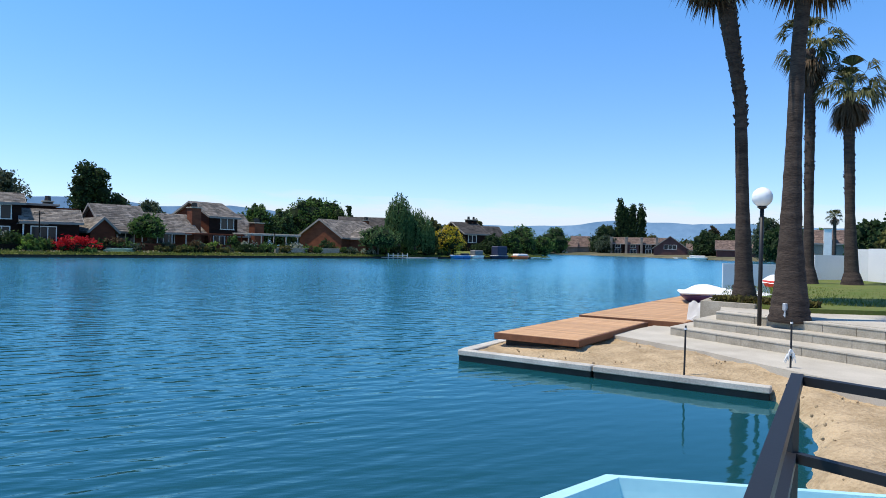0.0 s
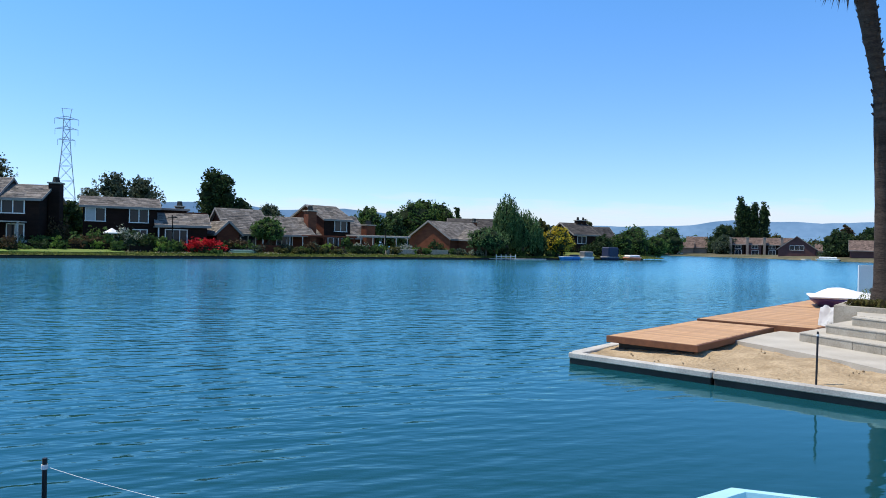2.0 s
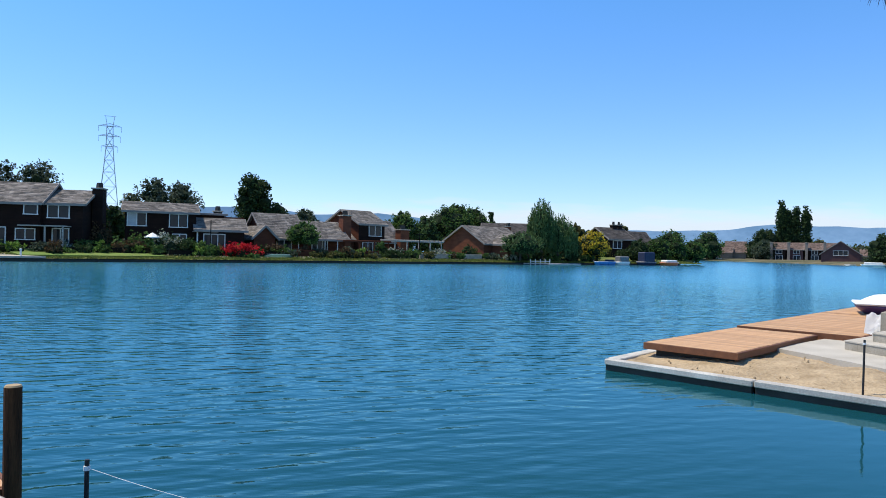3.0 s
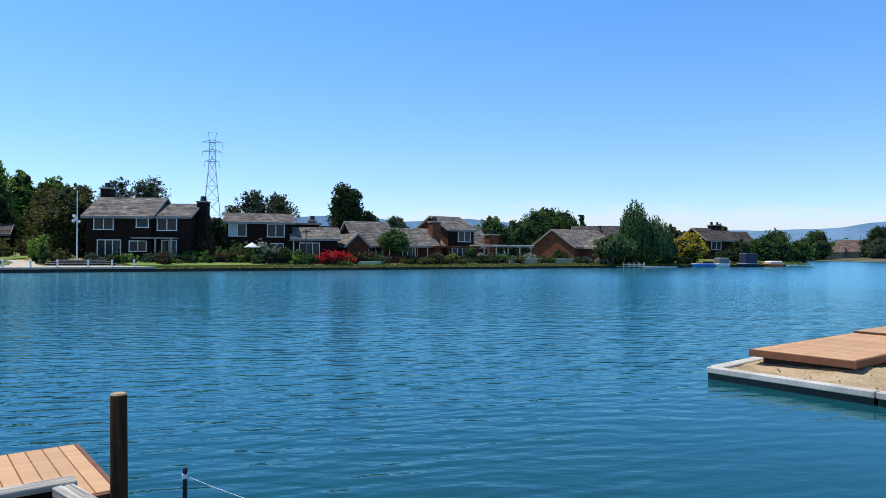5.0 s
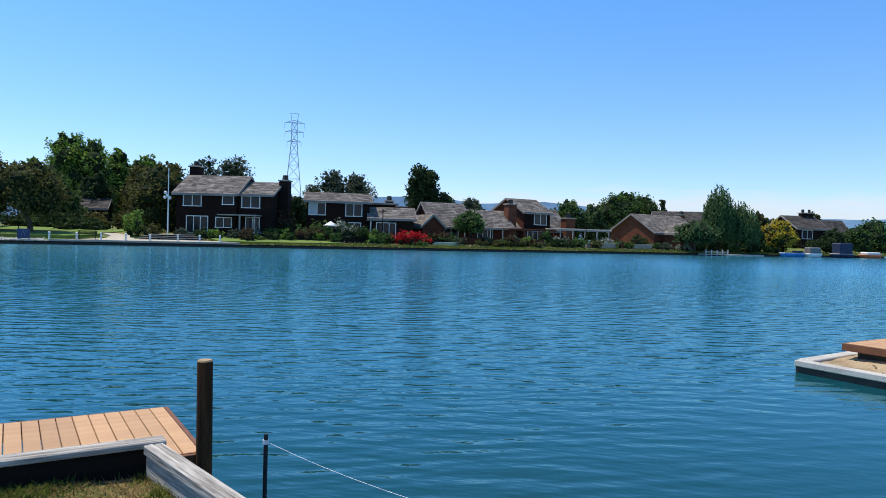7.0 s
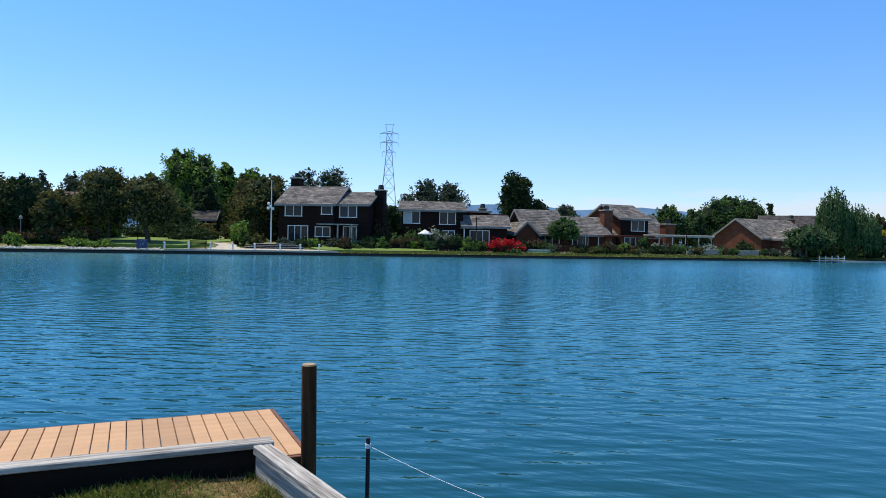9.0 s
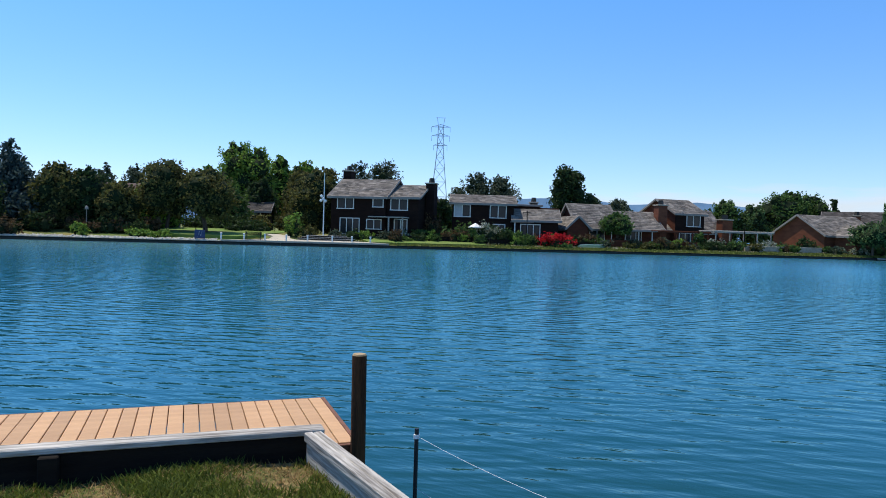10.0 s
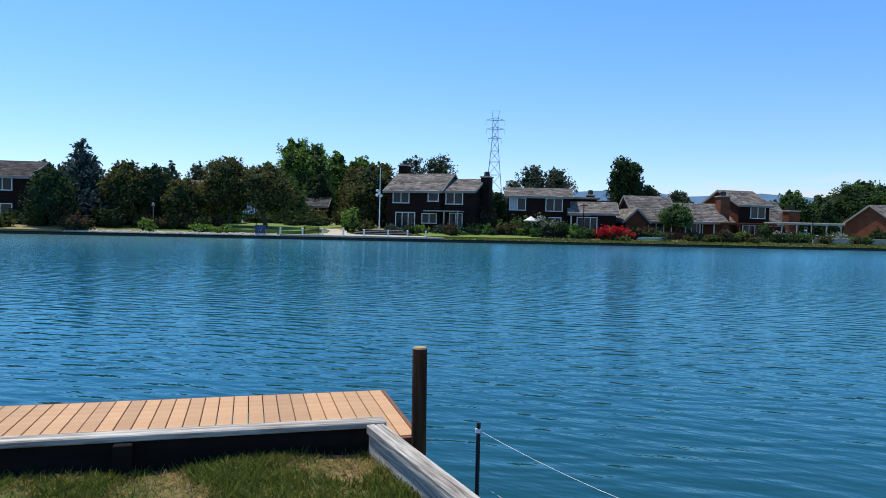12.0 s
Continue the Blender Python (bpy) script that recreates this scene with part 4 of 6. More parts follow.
RED_TARP = mat("red_cover", (0.62, 0.05, 0.03), 0.6, (0.5, 0.04, 0.03), 2, 9, 0.4)


def hull(bm, l, w, z0, z1, flare=0.82):
    secs = []
    for k, z in ((flare, z0), (0.98, z1 * 0.7), (1.0, z1)):
        ring = []
        for i in range(20):
            a = 2 * math.pi * i / 20
            cx_, sy_ = math.cos(a), math.sin(a)
            ring.append(bm.verts.new((math.copysign(abs(cx_) ** 0.5, cx_) * l / 2 * k, math.copysign(abs(sy_) ** 0.6, sy_) * w / 2 * k, z)))
        secs.append(ring)
    for a, b in zip(secs, secs[1:]):
        for i in range(20):
            bm.faces.new((a[i], a[(i + 1) % 20], b[(i + 1) % 20], b[i]))
    bm.faces.new(secs[0])
    bm.faces.new(secs[-1])
    return bm


def cover(bm, l, w, z, humps):
    """A draped cover: a low heap with humps (x, y, r, height)."""
    g = {}
    for i in range(25):
        for j in range(15):
            x, y = (i / 24 - 0.5) * l, (j / 14 - 0.5) * w
            h = sum(hh * math.exp(-((x - a) ** 2 + (y - b) ** 2) / (r * r)) for a, b, r, hh in humps)
            ed = 1 - max(abs(x) / l * 2, abs(y) / w * 2) ** 6
            g[i, j] = bm.verts.new((x, y, z + h * ed + 0.02 * noise.noise((x * 4, y * 4, 3)) - 0.08 * (1 - ed)))
    for i in range(24):
        for j in range(14):
            bm.faces.new([g[k] for k in ((i, j), (i + 1, j), (i + 1, j + 1), (i, j + 1))])
    return bm


p = thing("pedal_boat", pose(16.45, 14.25, 0.56, 0, 0, -42), "purple and white pedal boat under a white cover on the deck", "boat")
part("hull", hull(bmesh.new(), 2.5, 1.5, 0.0, 0.24), PURPLE, p, smooth=True)
part("deck_rim", boxed(-1.27, -0.76, 0.241, 1.27, 0.76, 0.31, 0.03), TARP, p)
part("cover", cover(bmesh.new(), 2.4, 1.45, 0.33, [(-0.6, 0, 0.6, 0.2), (0.7, 0, 0.5, 0.08)]), TARP, p, "white draped cover", smooth=True)
for x in (-0.02, 0.12):
    bm = bmesh.new()
    bmesh.ops.create_uvsphere(bm, u_segments=12, v_segments=8, radius=0.07, matrix=Matrix.Translation((x + 0.2, -0.5, 0.5)))
    part("fender", bm, TARRED, p, smooth=True)
p = thing("covered_boat", pose(19.2, 14.5, 0.98, 0, 0, 60), "red and white covered small boat on the lawn", "boat")
part("hull", hull(bmesh.new(), 1.5, 0.8, 0.0, 0.2), RED_TARP, p, smooth=True)
part("cover", cover(bmesh.new(), 1.5, 0.8, 0.2, [(0.3, 0, 0.4, 0.2)]), TARP, p, smooth=True)
p = thing("draped_sheet", pose(11.95, 10.9, 0.47, 0, 0, -35), "white cloth heaped over the planter's end", "cloth")
bm = bmesh.new()
g = {}
for i in range(15):
    for j in range(15):
        x, f = (i / 14 - 0.5) * 0.75, j / 14
        top = 0.44 * (1 - f) ** 1.1 + 0.03 * math.sin(x * 20 + f * 9)
        g[i, j] = bm.verts.new((x * (0.7 + 0.6 * f), 0.25 - 0.75 * f, max(0.01, top * (1 - 0.9 * abs(x) ** 2 * 4 * f) + 0.035 * noise.noise((x * 11, f * 7, 2)))))
for i in range(14):
    for j in range(14):
        bm.faces.new([g[k] for k in ((i, j), (i + 1, j), (i + 1, j + 1), (i, j + 1))])
bmesh.ops.solidify(bm, geom=bm.faces[:], thickness=0.015)
part("cloth", bm, TARP, p, smooth=True)
bm = bmesh.new()
bmesh.ops.create_uvsphere(bm, u_segments=14, v_segments=10, radius=0.09, matrix=Matrix.Translation((0.18, -0.42, 0.09)))
part("float", bm, RED_TARP, p, "red float under the cloth", smooth=True)


# groundcover over the planter's edge
rng = np.random.default_rng(17)
n = 2600
f = rng.uniform(0, 1, n)
q = np.where(f[:, None] < 0.5, np.array((11.62, 10.38)) + (np.array((11.98, 9.5)) - np.array((11.62, 10.38))) * f[:, None] * 2, np.array((11.98, 9.5)) + (np.array((12.06, 8.6)) - np.array((11.98, 9.5))) * (f[:, None] * 2 - 1))
q = q + np.column_stack([rng.uniform(0.0, 0.55, n), rng.uniform(-0.05, 0.12, n)])
o = new("groundcover", quads_mesh("groundcover", leaves(rng, np.column_stack([q, 0.99 + rng.uniform(0, 0.11, n)]), 0.07, -0.6, 1.5), leaf_mat("groundcover_leaf", (0.13, 0.12, 0.03), (0.06, 0.045, 0.018))))
tagged(o, "low brownish-green groundcover behind the planter wall", "groundcover", kind="stuff")


# palms
def fan(rng, base, direction, reach, blade, n=16, width=0.05):
    """Blades of one fan leaf, spread at the end of its stalk."""
    d = Vector(direction).normalized()
    side = d.cross(Vector((0, 0, 1)))
    side = side.normalized() if side.length > 0.01 else Vector((1, 0, 0))
    up = side.cross(d)
    hub = Vector(base) + d * reach
    out = []
    for k in range(n):
        a = (k / (n - 1) - 0.5) * 2.1
        v = (d * math.cos(a) + side * math.sin(a) + up * rng.uniform(-0.3, 0.22)).normalized()
        mid = hub + v * blade * 0.6
        tip = hub + v * blade * rng.uniform(0.85, 1.1) + Vector((0, 0, -0.5 * blade))
        w = side * math.cos(a) * width - d * math.sin(a) * width
        out.append([hub, mid - w, tip, mid + w])
    s = side * 0.022
    out.append([Vector(base) - s, Vector(base) + s, hub + s, hub - s])
    return out


def palm(x, y, z, pts, radii, crown_r, n_live, n_dead, label, seed, skirt=1.2, stubs=0):
    rng = random.Random(seed)
    t = thing("palm_tree", pose(x, y, z), label, "palm tree", "palms")
    bm = bmesh.new()
    path, rad = [], []
    n = 44
    segs = len(pts) - 1
    for i in range(n + 1):
        f = i / n * segs
        k = min(int(f), segs - 1)
        q = f - k
        a, b = Vector(pts[k]), Vector(pts[k + 1])
        path.append(a.lerp(b, q))
        r = radii[k] + (radii[k + 1] - radii[k]) * q
        rad.append(r * (1 + 0.035 * (i % 2) + rng.uniform(-0.02, 0.02)))
    tube(bm, path, rad, 18)
    trunk = part("trunk", bm, PALM_BARK, t, "", True)
    top = Vector(pts[-1])
    if stubs:
        bm = bmesh.new()
        for k in range(stubs):
            f = 0.55 + 0.43 * rng.random()
            i = min(int(f * n), n - 1)
            a = rng.uniform(0, 6.283)
            r = rad[i] * 0.92
            p0 = path[i].lerp(path[i + 1], f * n - i) + Vector((math.cos(a), math.sin(a), 0)) * r
            out = rng.uniform(0.02, 0.05)
            p1 = p0 + Vector((math.cos(a) * out, math.sin(a) * out, rng.uniform(0.05, 0.1)))
            beam(bm, p0, p1, 0.055, 0.02)
        tagged(part("frond_stub", bm, PALM_BARK, trunk), kind="stuff")
    live, dead = [], []
    for k in range(n_live):
        a = k * 2.399 + rng.uniform(-0.2, 0.2)
        el = rng.uniform(-0.75, 1.3)
        d = (math.cos(a) * math.cos(el), math.sin(a) * math.cos(el), math.sin(el))
        live += fan(rng, top + Vector((0, 0, rng.uniform(-0.1, 0.3))), d, crown_r * rng.uniform(0.42, 0.6), crown_r * rng.uniform(0.42, 0.55), 18, 0.026 * crown_r)
    for k in range(n_dead):
        a = k * 2.399
        el = rng.uniform(-1.5, -0.5)
        d = (math.cos(a) * math.cos(el), math.sin(a) * math.cos(el), math.sin(el))
        dead += fan(rng, top + Vector((0, 0, -rng.uniform(0, skirt) * 0.3)), d, crown_r * 0.26, crown_r * rng.uniform(0.35, 0.5), 12, 0.022 * crown_r)
    arr = np.array([[list(v) for v in q] for q in live])
    o = new("crown", quads_mesh("crown", arr, PALM_LEAF))
    o.parent = t
    arr = np.array([[list(v) for v in q] for q in dead])
    o = new("skirt", quads_mesh("skirt", arr, PALM_SKIRT))
    o.parent = t
    tagged(o, "brown dry hanging fronds")
    return t


def rel(base, *pts):
    return [tuple(Vector(p) - Vector(base)) for p in pts]


b = (12.96, 10.69, 0.98)
palm(*b, rel(b, (12.96, 10.69, 0.9), (12.93, 10.69, 1.35), (12.85, 10.7, 2.9), (12.69, 10.7, 5.41), (12.34, 10.81, 7.3), (12.05, 10.91, 8.95)), [0.31, 0.2, 0.14, 0.12, 0.185, 0.185], 1.6, 30, 100, "tall palm leaning over the water with a rough trunk", 4, 1.6, 280)
b = (10.7, 7.9, 0.9)
palm(*b, rel(b, (10.7, 7.9, 0.85), (10.7, 7.9, 1.42), (10.69, 7.91, 2.4), (10.70, 7.9, 3.95), (10.72, 7.87, 5.59), (10.86, 7.72, 8.0)), [0.34, 0.26, 0.175, 0.125, 0.115, 0.115], 1.7, 30, 100, "tall palm with a swollen smooth foot beside the steps", 8, 1.5)
b = (22.06, 15.57, 1.03)
palm(*b, rel(b, (22.06, 15.57, 0.95), (22.05, 15.6, 1.6), (22.02, 15.62, 3.5), (22.0, 15.65, 6.9), (21.96, 15.7, 9.1)), [0.32, 0.18, 0.145, 0.16, 0.165], 1.3, 24, 54, "palm with a full green crown on the lawn", 15, 1.8, 220)
b = (22.77, 14.51, 1.05)
palm(*b, rel(b, (22.77, 14.51, 0.95), (22.75, 14.53, 1.5), (22.7, 14.6, 3.4), (22.67, 14.67, 5.87), (22.67, 14.68, 7.5)), [0.38, 0.22, 0.15, 0.16, 0.16], 1.3, 28, 60, "shorter palm with drooping skirt in front of the white wall", 21, 1.5, 120)

# white rendered wall behind the palms
PLASTER = mat("white_render", (0.70, 0.70, 0.70), 0.85, (0.58, 0.585, 0.60), 0.7, 30, 0.25, bdist=0.01)
p = thing("garden_wall", pose(0, 0, 0), "white rendered garden wall behind the lawn", "wall", kind="structure")
for a, c, z0, z1 in (((22.7, 19.8), (25.4, 17.76), 0.2, 1.6), ((25.42, 17.74), (26.35, 17.0), 0.2, 2.02), ((26.38, 17.0), (26.5, 16.2), 0.3, 2.28), ((26.46, 16.17), (24.6, 13.2), 0.3, 2.3), ((24.62, 13.2), (30, 6), 0.3, 2.3)):
    d = (Vector(c) - Vector(a)).normalized()
    nrm = Vector((-d.y, d.x)) * 0.08
    bm = bmesh.new()
    prism(bm, [(a[0] - nrm.x, a[1] - nrm.y), (c[0] - nrm.x, c[1] - nrm.y), (c[0] + nrm.x, c[1] + nrm.y), (a[0] + nrm.x, a[1] + nrm.y)], z0, z1)
    part("panel", bm, PLASTER, p)
to_scale(mark)

# clods and pebbles on the sand: one scatter
bm = bmesh.new()
rng = random.Random(6)
for k in range(700):
    u, v = rng.uniform(0.3, 8.5), rng.uniform(-4.5, 2.6)
    if v < 0.15 and u < water_edge(v) + 0.1 or (v > 0 and u > 6):
        continue
    x, y = spit(u, v)
    r = rng.uniform(0.008, 0.028)
    m = Matrix.Translation((x, y, 0.27 + 0.12 * min(1, max(0, x - 6.3) / 2.1) * min(1, max(0, v - 0.15) / 0.8))) @ Euler((rng.random() * 6, rng.random() * 6, 0)).to_matrix().to_4x4() @ Matrix.Diagonal((r, r * 0.8, r * 0.6, 1))
    bmesh.ops.create_icosphere(bm, subdivisions=1, radius=1, matrix=SPIT_SCALE @ m)
single("sand_clods", bm, SAND, pose(0, 0, 0), "small clods of sand and pebbles", "clods", kind="stuff")
# ---- trees behind and between the houses ----
G = 1.2
tree("spruce_tree", *bank(-60.9, 10), G, 6.4, 8.9, SPRUCE, "blue-grey spruce with a pointed top", "tree", 0.22, 0.8, 8000, 0.26,
     [(0, 0, 0.9 + 0.87 * k, 5.1 * (1 - k / 10.2) ** 1.1, 5.1 * (1 - k / 10.2) ** 1.1, 0.8) for k in range(10)], 0.3, 1, 2.2, 0.4)
tree("shrub_tree", -58.6, 60.7, G, 5.0, 6.1, DARK_GREEN, "dark rounded evergreen beside the house", "tree", 0.14, 0.0, 5100, 0.22, seed=2)
for s, d, w, h, m, lab, k in (
    (-56.0, 8.6, 5.2, 7.5, OLIVE, "dense olive-green broadleaf tree over the bank", 3),
    (-52.9, 9.2, 4.8, 7.2, DARK_GREEN, "dark dense broadleaf tree over the bank", 4),
    (-49.4, 8.0, 5.0, 5.3, OLIVE, "bushy olive-green tree beside the path", 5),
    (-47.6, 15.0, 5.0, 5.6, BRIGHT_GREEN, "yellow-green tree behind the bank", 6),
):
    tree("broadleaf_tree", *bank(s, d), G, w, h, m, lab, "tree", 0.2, 0.1, 7140, 0.25, seed=k)
tree("oak_tree", *bank(-44.6, 9.0), G, 6.6, 8.1, OLIVE, "spreading oak with bare twigs in its crown", "tree", 0.2, 2.0, 8500, 0.23, seed=7, lean=0.4)
tree("oak_tree", *bank(-40.3, 8.2), G, 7.2, 7.0, OLIVE, "spreading dark-stemmed oak on the lawn", "tree", 0.24, 1.9, 8840, 0.23, seed=8, lean=-0.5)
tree("broadleaf_tree", *bank(-27.6, 17.0), G, 6.4, 8.8, OLIVE, "rusty olive tree beside the dark house", "tree", 0.24, 0.1, 7480, 0.25, seed=92)
for x, y, w, h, s in ((-54.2, 107.4, 8.6, 15.8, 9), (-50.4, 107.0, 8.2, 14.8, 10), (-47.9, 111.2, 6.4, 14.0, 11), (-44.6, 113.3, 7.0, 13.2, 12), (-58.5, 106, 5, 11.5, 13)):
    tree("poplar_tree", x, y, G, w, h, BRIGHT_GREEN, "tall fresh-green poplar behind the park", "tree", 0.22, 0.3, 6800, 0.30, seed=s)
for x, y, w, h, s in ((-38.4, 97.0, 6.2, 10.0, 14), (-35.4, 99.0, 5.6, 10.6, 15)):
    tree("broadleaf_tree", x, y, G, w, h, OLIVE, "rusty olive tree beside the dark house", "tree", 0.24, 0.1, 7480, 0.27, seed=s)
for x, y, w, h, s in ((-84.0, 124.6, 5.6, 13.0, 16), (-105.4, 107.1, 4.0, 11.6, 17), (-82.6, 113.4, 4.0, 11.8, 18), (-41.8, 134.0, 7.6, 14.8, 19), (-37.4, 137.2, 9.0, 15.0, 20), (-16.9, 129.2, 7.0, 12.4, 21), (-12.6, 131.6, 7.6, 12.2, 22), (-20.5, 131, 4.5, 9.5, 23)):
    tree("eucalyptus_tree", x, y, G, w, h, GREY_GREEN, "grey-green eucalyptus with an open crown", "tree", 0.25, h * 0.3, 3740, 0.31, seed=s, core=0.45)
tree("cedar_tree", 0.0, 140.0, G, 7.2, 14.9, DARK_GREEN, "tall dark cedar with tiered crown", "tree", 0.4, 3.0, 5200, 0.42,
     [(-2.0, 0, 9.4, 1.9, 1.9, 1.5), (-0.8, 0, 12.9, 1.7, 1.7, 1.5), (1.0, 0, 12.2, 1.6, 1.6, 1.4), (0, 0, 11.0, 2.4, 2.4, 1.8), (1.6, 0, 9.0, 2.0, 2, 1.9), (-1.2, 0, 7.2, 2.4, 2.2, 1.8), (2.6, 0, 6.6, 2.0, 2, 1.7), (4.6, 0, 7.6, 1.5, 1.5, 1.6), (4.9, 0, 5.4, 1.6, 1.6, 1.5), (-3.0, 0, 4.8, 1.6, 1.6, 1.3), (0.6, 0, 4.6, 2.6, 2.2, 1.8), (-2.2, 0, 11.2, 1.2, 1.2, 1.0)], 0, 24)
for x, y, w, h, m, s in ((8.7, 125.0, 6.0, 7.6, GREY_GREEN, 25), (4.5, 126.0, 4.0, 6.0, MID_GREEN, 26), (26.9, 127.5, 6.2, 8.3, MID_GREEN, 27), (31.1, 126.5, 5.6, 7.4, WILLOW_GREEN, 28), (36.4, 130.1, 8.4, 9.6, MID_GREEN, 29), (42.5, 134.5, 8.6, 9.8, MID_GREEN, 30), (38.5, 131, 7, 10.4, MID_GREEN, 31), (22.0, 122.0, 5, 5.5, WILLOW_GREEN, 32), (-19.7, 108.5, 4.2, 6.4, DARK_GREEN, 33), (-18.4, 124.0, 4.8, 8.1, OLIVE, 34)):
    tree("broadleaf_tree", x, y, G, w, h, m, "rounded green tree behind the houses", "tree", 0.22, 0.2, 5780, 0.31, seed=s)
for x, y, h, s in ((53.3, 161.5, 10.6, 35), (55.6, 160.4, 11.0, 36), (51.2, 162, 9.6, 37)):
    tree("poplar_tree", x, y, G, 2.4, h, DARK_GREEN, "narrow dark poplar far behind", "tree", 0.15, 1.0, 900, 0.45, seed=s)


def willow(x, y, z, w, h, n, seed, label):
    """Strings of leaves hanging from a domed crown."""
    rng = np.random.default_rng(seed)
    t = thing("willow_tree", pose(x, y, z), label, "tree")
    bm = bmesh.new()
    tube(bm, [(0, 0, -0.2), (0.1, 0, h * 0.3), (0, 0, h * 0.6)], [0.35, 0.28, 0.12], 9)
    for k in range(6):
        a = k * 1.05
        tube(bm, [(0.1, 0, h * 0.3), (math.cos(a) * w * 0.2, math.sin(a) * w * 0.2, h * 0.65), (math.cos(a) * w * 0.36, math.sin(a) * w * 0.36, h * 0.72)], [0.16, 0.1, 0.04], 6)
    part("trunk", bm, BARK, t)
    pts = []
    for k in range(n):
        a, r = rng.uniform(0, 6.28), math.sqrt(rng.uniform(0.02, 1))
        top = h * (1 - 0.42 * r ** 2.2) * rng.uniform(0.74, 1.06)
        px, py = math.cos(a) * r * w / 2, math.sin(a) * r * w / 2
        ln = top * rng.uniform(0.35, 1.0) * (0.45 + 0.55 * r)
        m = int(ln / 0.28) + 1
        zz = top - np.arange(m) * 0.28
        pts.append(np.column_stack([px + rng.normal(0, 0.08, m) + np.linspace(0, 0.2, m) * math.cos(a), py + rng.normal(0, 0.08, m), zz]))
    pts = np.vstack(pts)
    pts = pts[pts[:, 2] > 0.15]
    c = new("crown", quads_mesh("crown", leaves(rng, pts, 0.2, 2.0, 2.6), WILLOW_GREEN))
    c.parent = t
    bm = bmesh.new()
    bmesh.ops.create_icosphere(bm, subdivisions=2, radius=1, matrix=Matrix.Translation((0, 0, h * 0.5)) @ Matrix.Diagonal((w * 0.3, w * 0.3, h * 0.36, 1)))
    part("crown_core_shade", bm, CORE, c)
    return t


willow(44.4, 103.2, 0.8, 4.6, 9.5, 380, 41, "tall weeping willow hanging over the water's edge")
willow(47.6, 104.3, 0.8, 6.6, 7.2, 520, 42, "broad weeping willow beside its taller neighbour")
tree("broadleaf_tree", 39.0, 98.6, 0.9, 6.4, 3.9, WILLOW_GREEN, "low spreading pale green tree by the brick house", "tree", 0.15, 0.9, 4420, 0.21, seed=43)
tree("broadleaf_tree", 55.6, 106.8, 0.6, 5.4, 5.0, YELLOW_LEAF, "bright yellow flowering tree on the bank", "tree", 0.12, 0.8, 3740, 0.21, seed=44)
for x, y, w, h, m, s in ((66.0, 134.7, 4.0, 8.0, OLIVE, 45), (74.0, 149.0, 6.0, 7.6, DARK_GREEN, 46), (76.0, 133.0, 5.0, 8.0, OLIVE, 47), (66.8, 111.4, 4.2, 3.8, DARK_GREEN, 48), (82.1, 124.5, 7.5, 6.1, MID_GREEN, 50), (77.5, 122, 5.5, 4.6, MID_GREEN, 51), (88.0, 126.0, 5, 4.2, MID_GREEN, 52), (51.6, 106.8, 3.4, 3.6, DARK_GREEN, 53)):
    tree("broadleaf_tree", x, y, 0.7, w, h, m, "leafy tree at the end of the bank", "tree", 0.18, 0.0, 4420, 0.27, seed=s)
for x, y, w, h, m, s in ((170.7, 234.4, 13, 10.0, MID_GREEN, 54), (193.2, 229.5, 12.5, 12.2, DARK_GREEN, 55), (187, 222, 9, 7.5, GREY_GREEN, 56), (177.4, 161.6, 9.6, 8.4, DARK_GREEN, 57), (183, 158, 7, 7.6, DARK_GREEN, 58), (198.5, 167.9, 9, 10.4, DARK_GREEN, 59), (157.4, 123.4, 9, 11.6, GREY_GREEN, 60), (165, 122, 9, 9.5, DARK_GREEN, 61), (123.7, 84.9, 5, 6.5, BRIGHT_GREEN, 62), (102.1, 63.1, 6, 6.7, DARK_GREEN, 63), (107.5, 62.0, 5.6, 8.3, DARK_GREEN, 64), (97.5, 56, 5, 5.6, OLIVE, 65), (178, 245, 10, 7, MID_GREEN, 66), (160, 290, 16, 9, MID_GREEN, 67), (205, 215, 9, 8, OLIVE, 68), (212, 190, 5, 13, RUST_LEAF, 69), (120, 92, 6, 6.2, DARK_GREEN, 70), (150, 108, 7, 6, DARK_GREEN, 71)):
    tree("broadleaf_tree", x, y, 0.9, w, h, m, "rounded tree on the shore across the channel", "tree", 0.25, 0.0, 3910, 0.46, seed=s)
for x, y, h, s in ((197.6, 225.6, 21.2, 72), (201.4, 222.4, 19.4, 73), (203.9, 220.0, 18.6, 74), (199.5, 224.2, 18.0, 75)):
    tree("cypress_tree", x, y, 1, 4.6, h, DARK_GREEN, "tall narrow dark cypress across the channel", "tree", 0.3, 1.5, 4200, 0.55, [(0.25 * math.sin(k * 2), 0.2 * math.cos(k * 3), 2.2 + h * 0.9 * k / 9, 1.75 * (1 - 0.8 * abs(k / 8 - 0.35) ** 1.5), 1.6, h / 6.0) for k in range(9)], seed=s)
for x, y, z, h, r, s in ((-22.3, 138.5, 1, 8.9, 1.5, 76), (-36.4, 140.7, 1, 13.6, 1.5, 77), (91.5, 61.0, 1.2, 6.2, 1.3, 78)):
    palm(x, y, z, [(0, 0, -1.6), (0.1, 0, h * 0.5), (0, 0, h)], [0.3, 0.22, 0.2], r, 26, 20, "slender palm far behind the houses", s, 1.0)

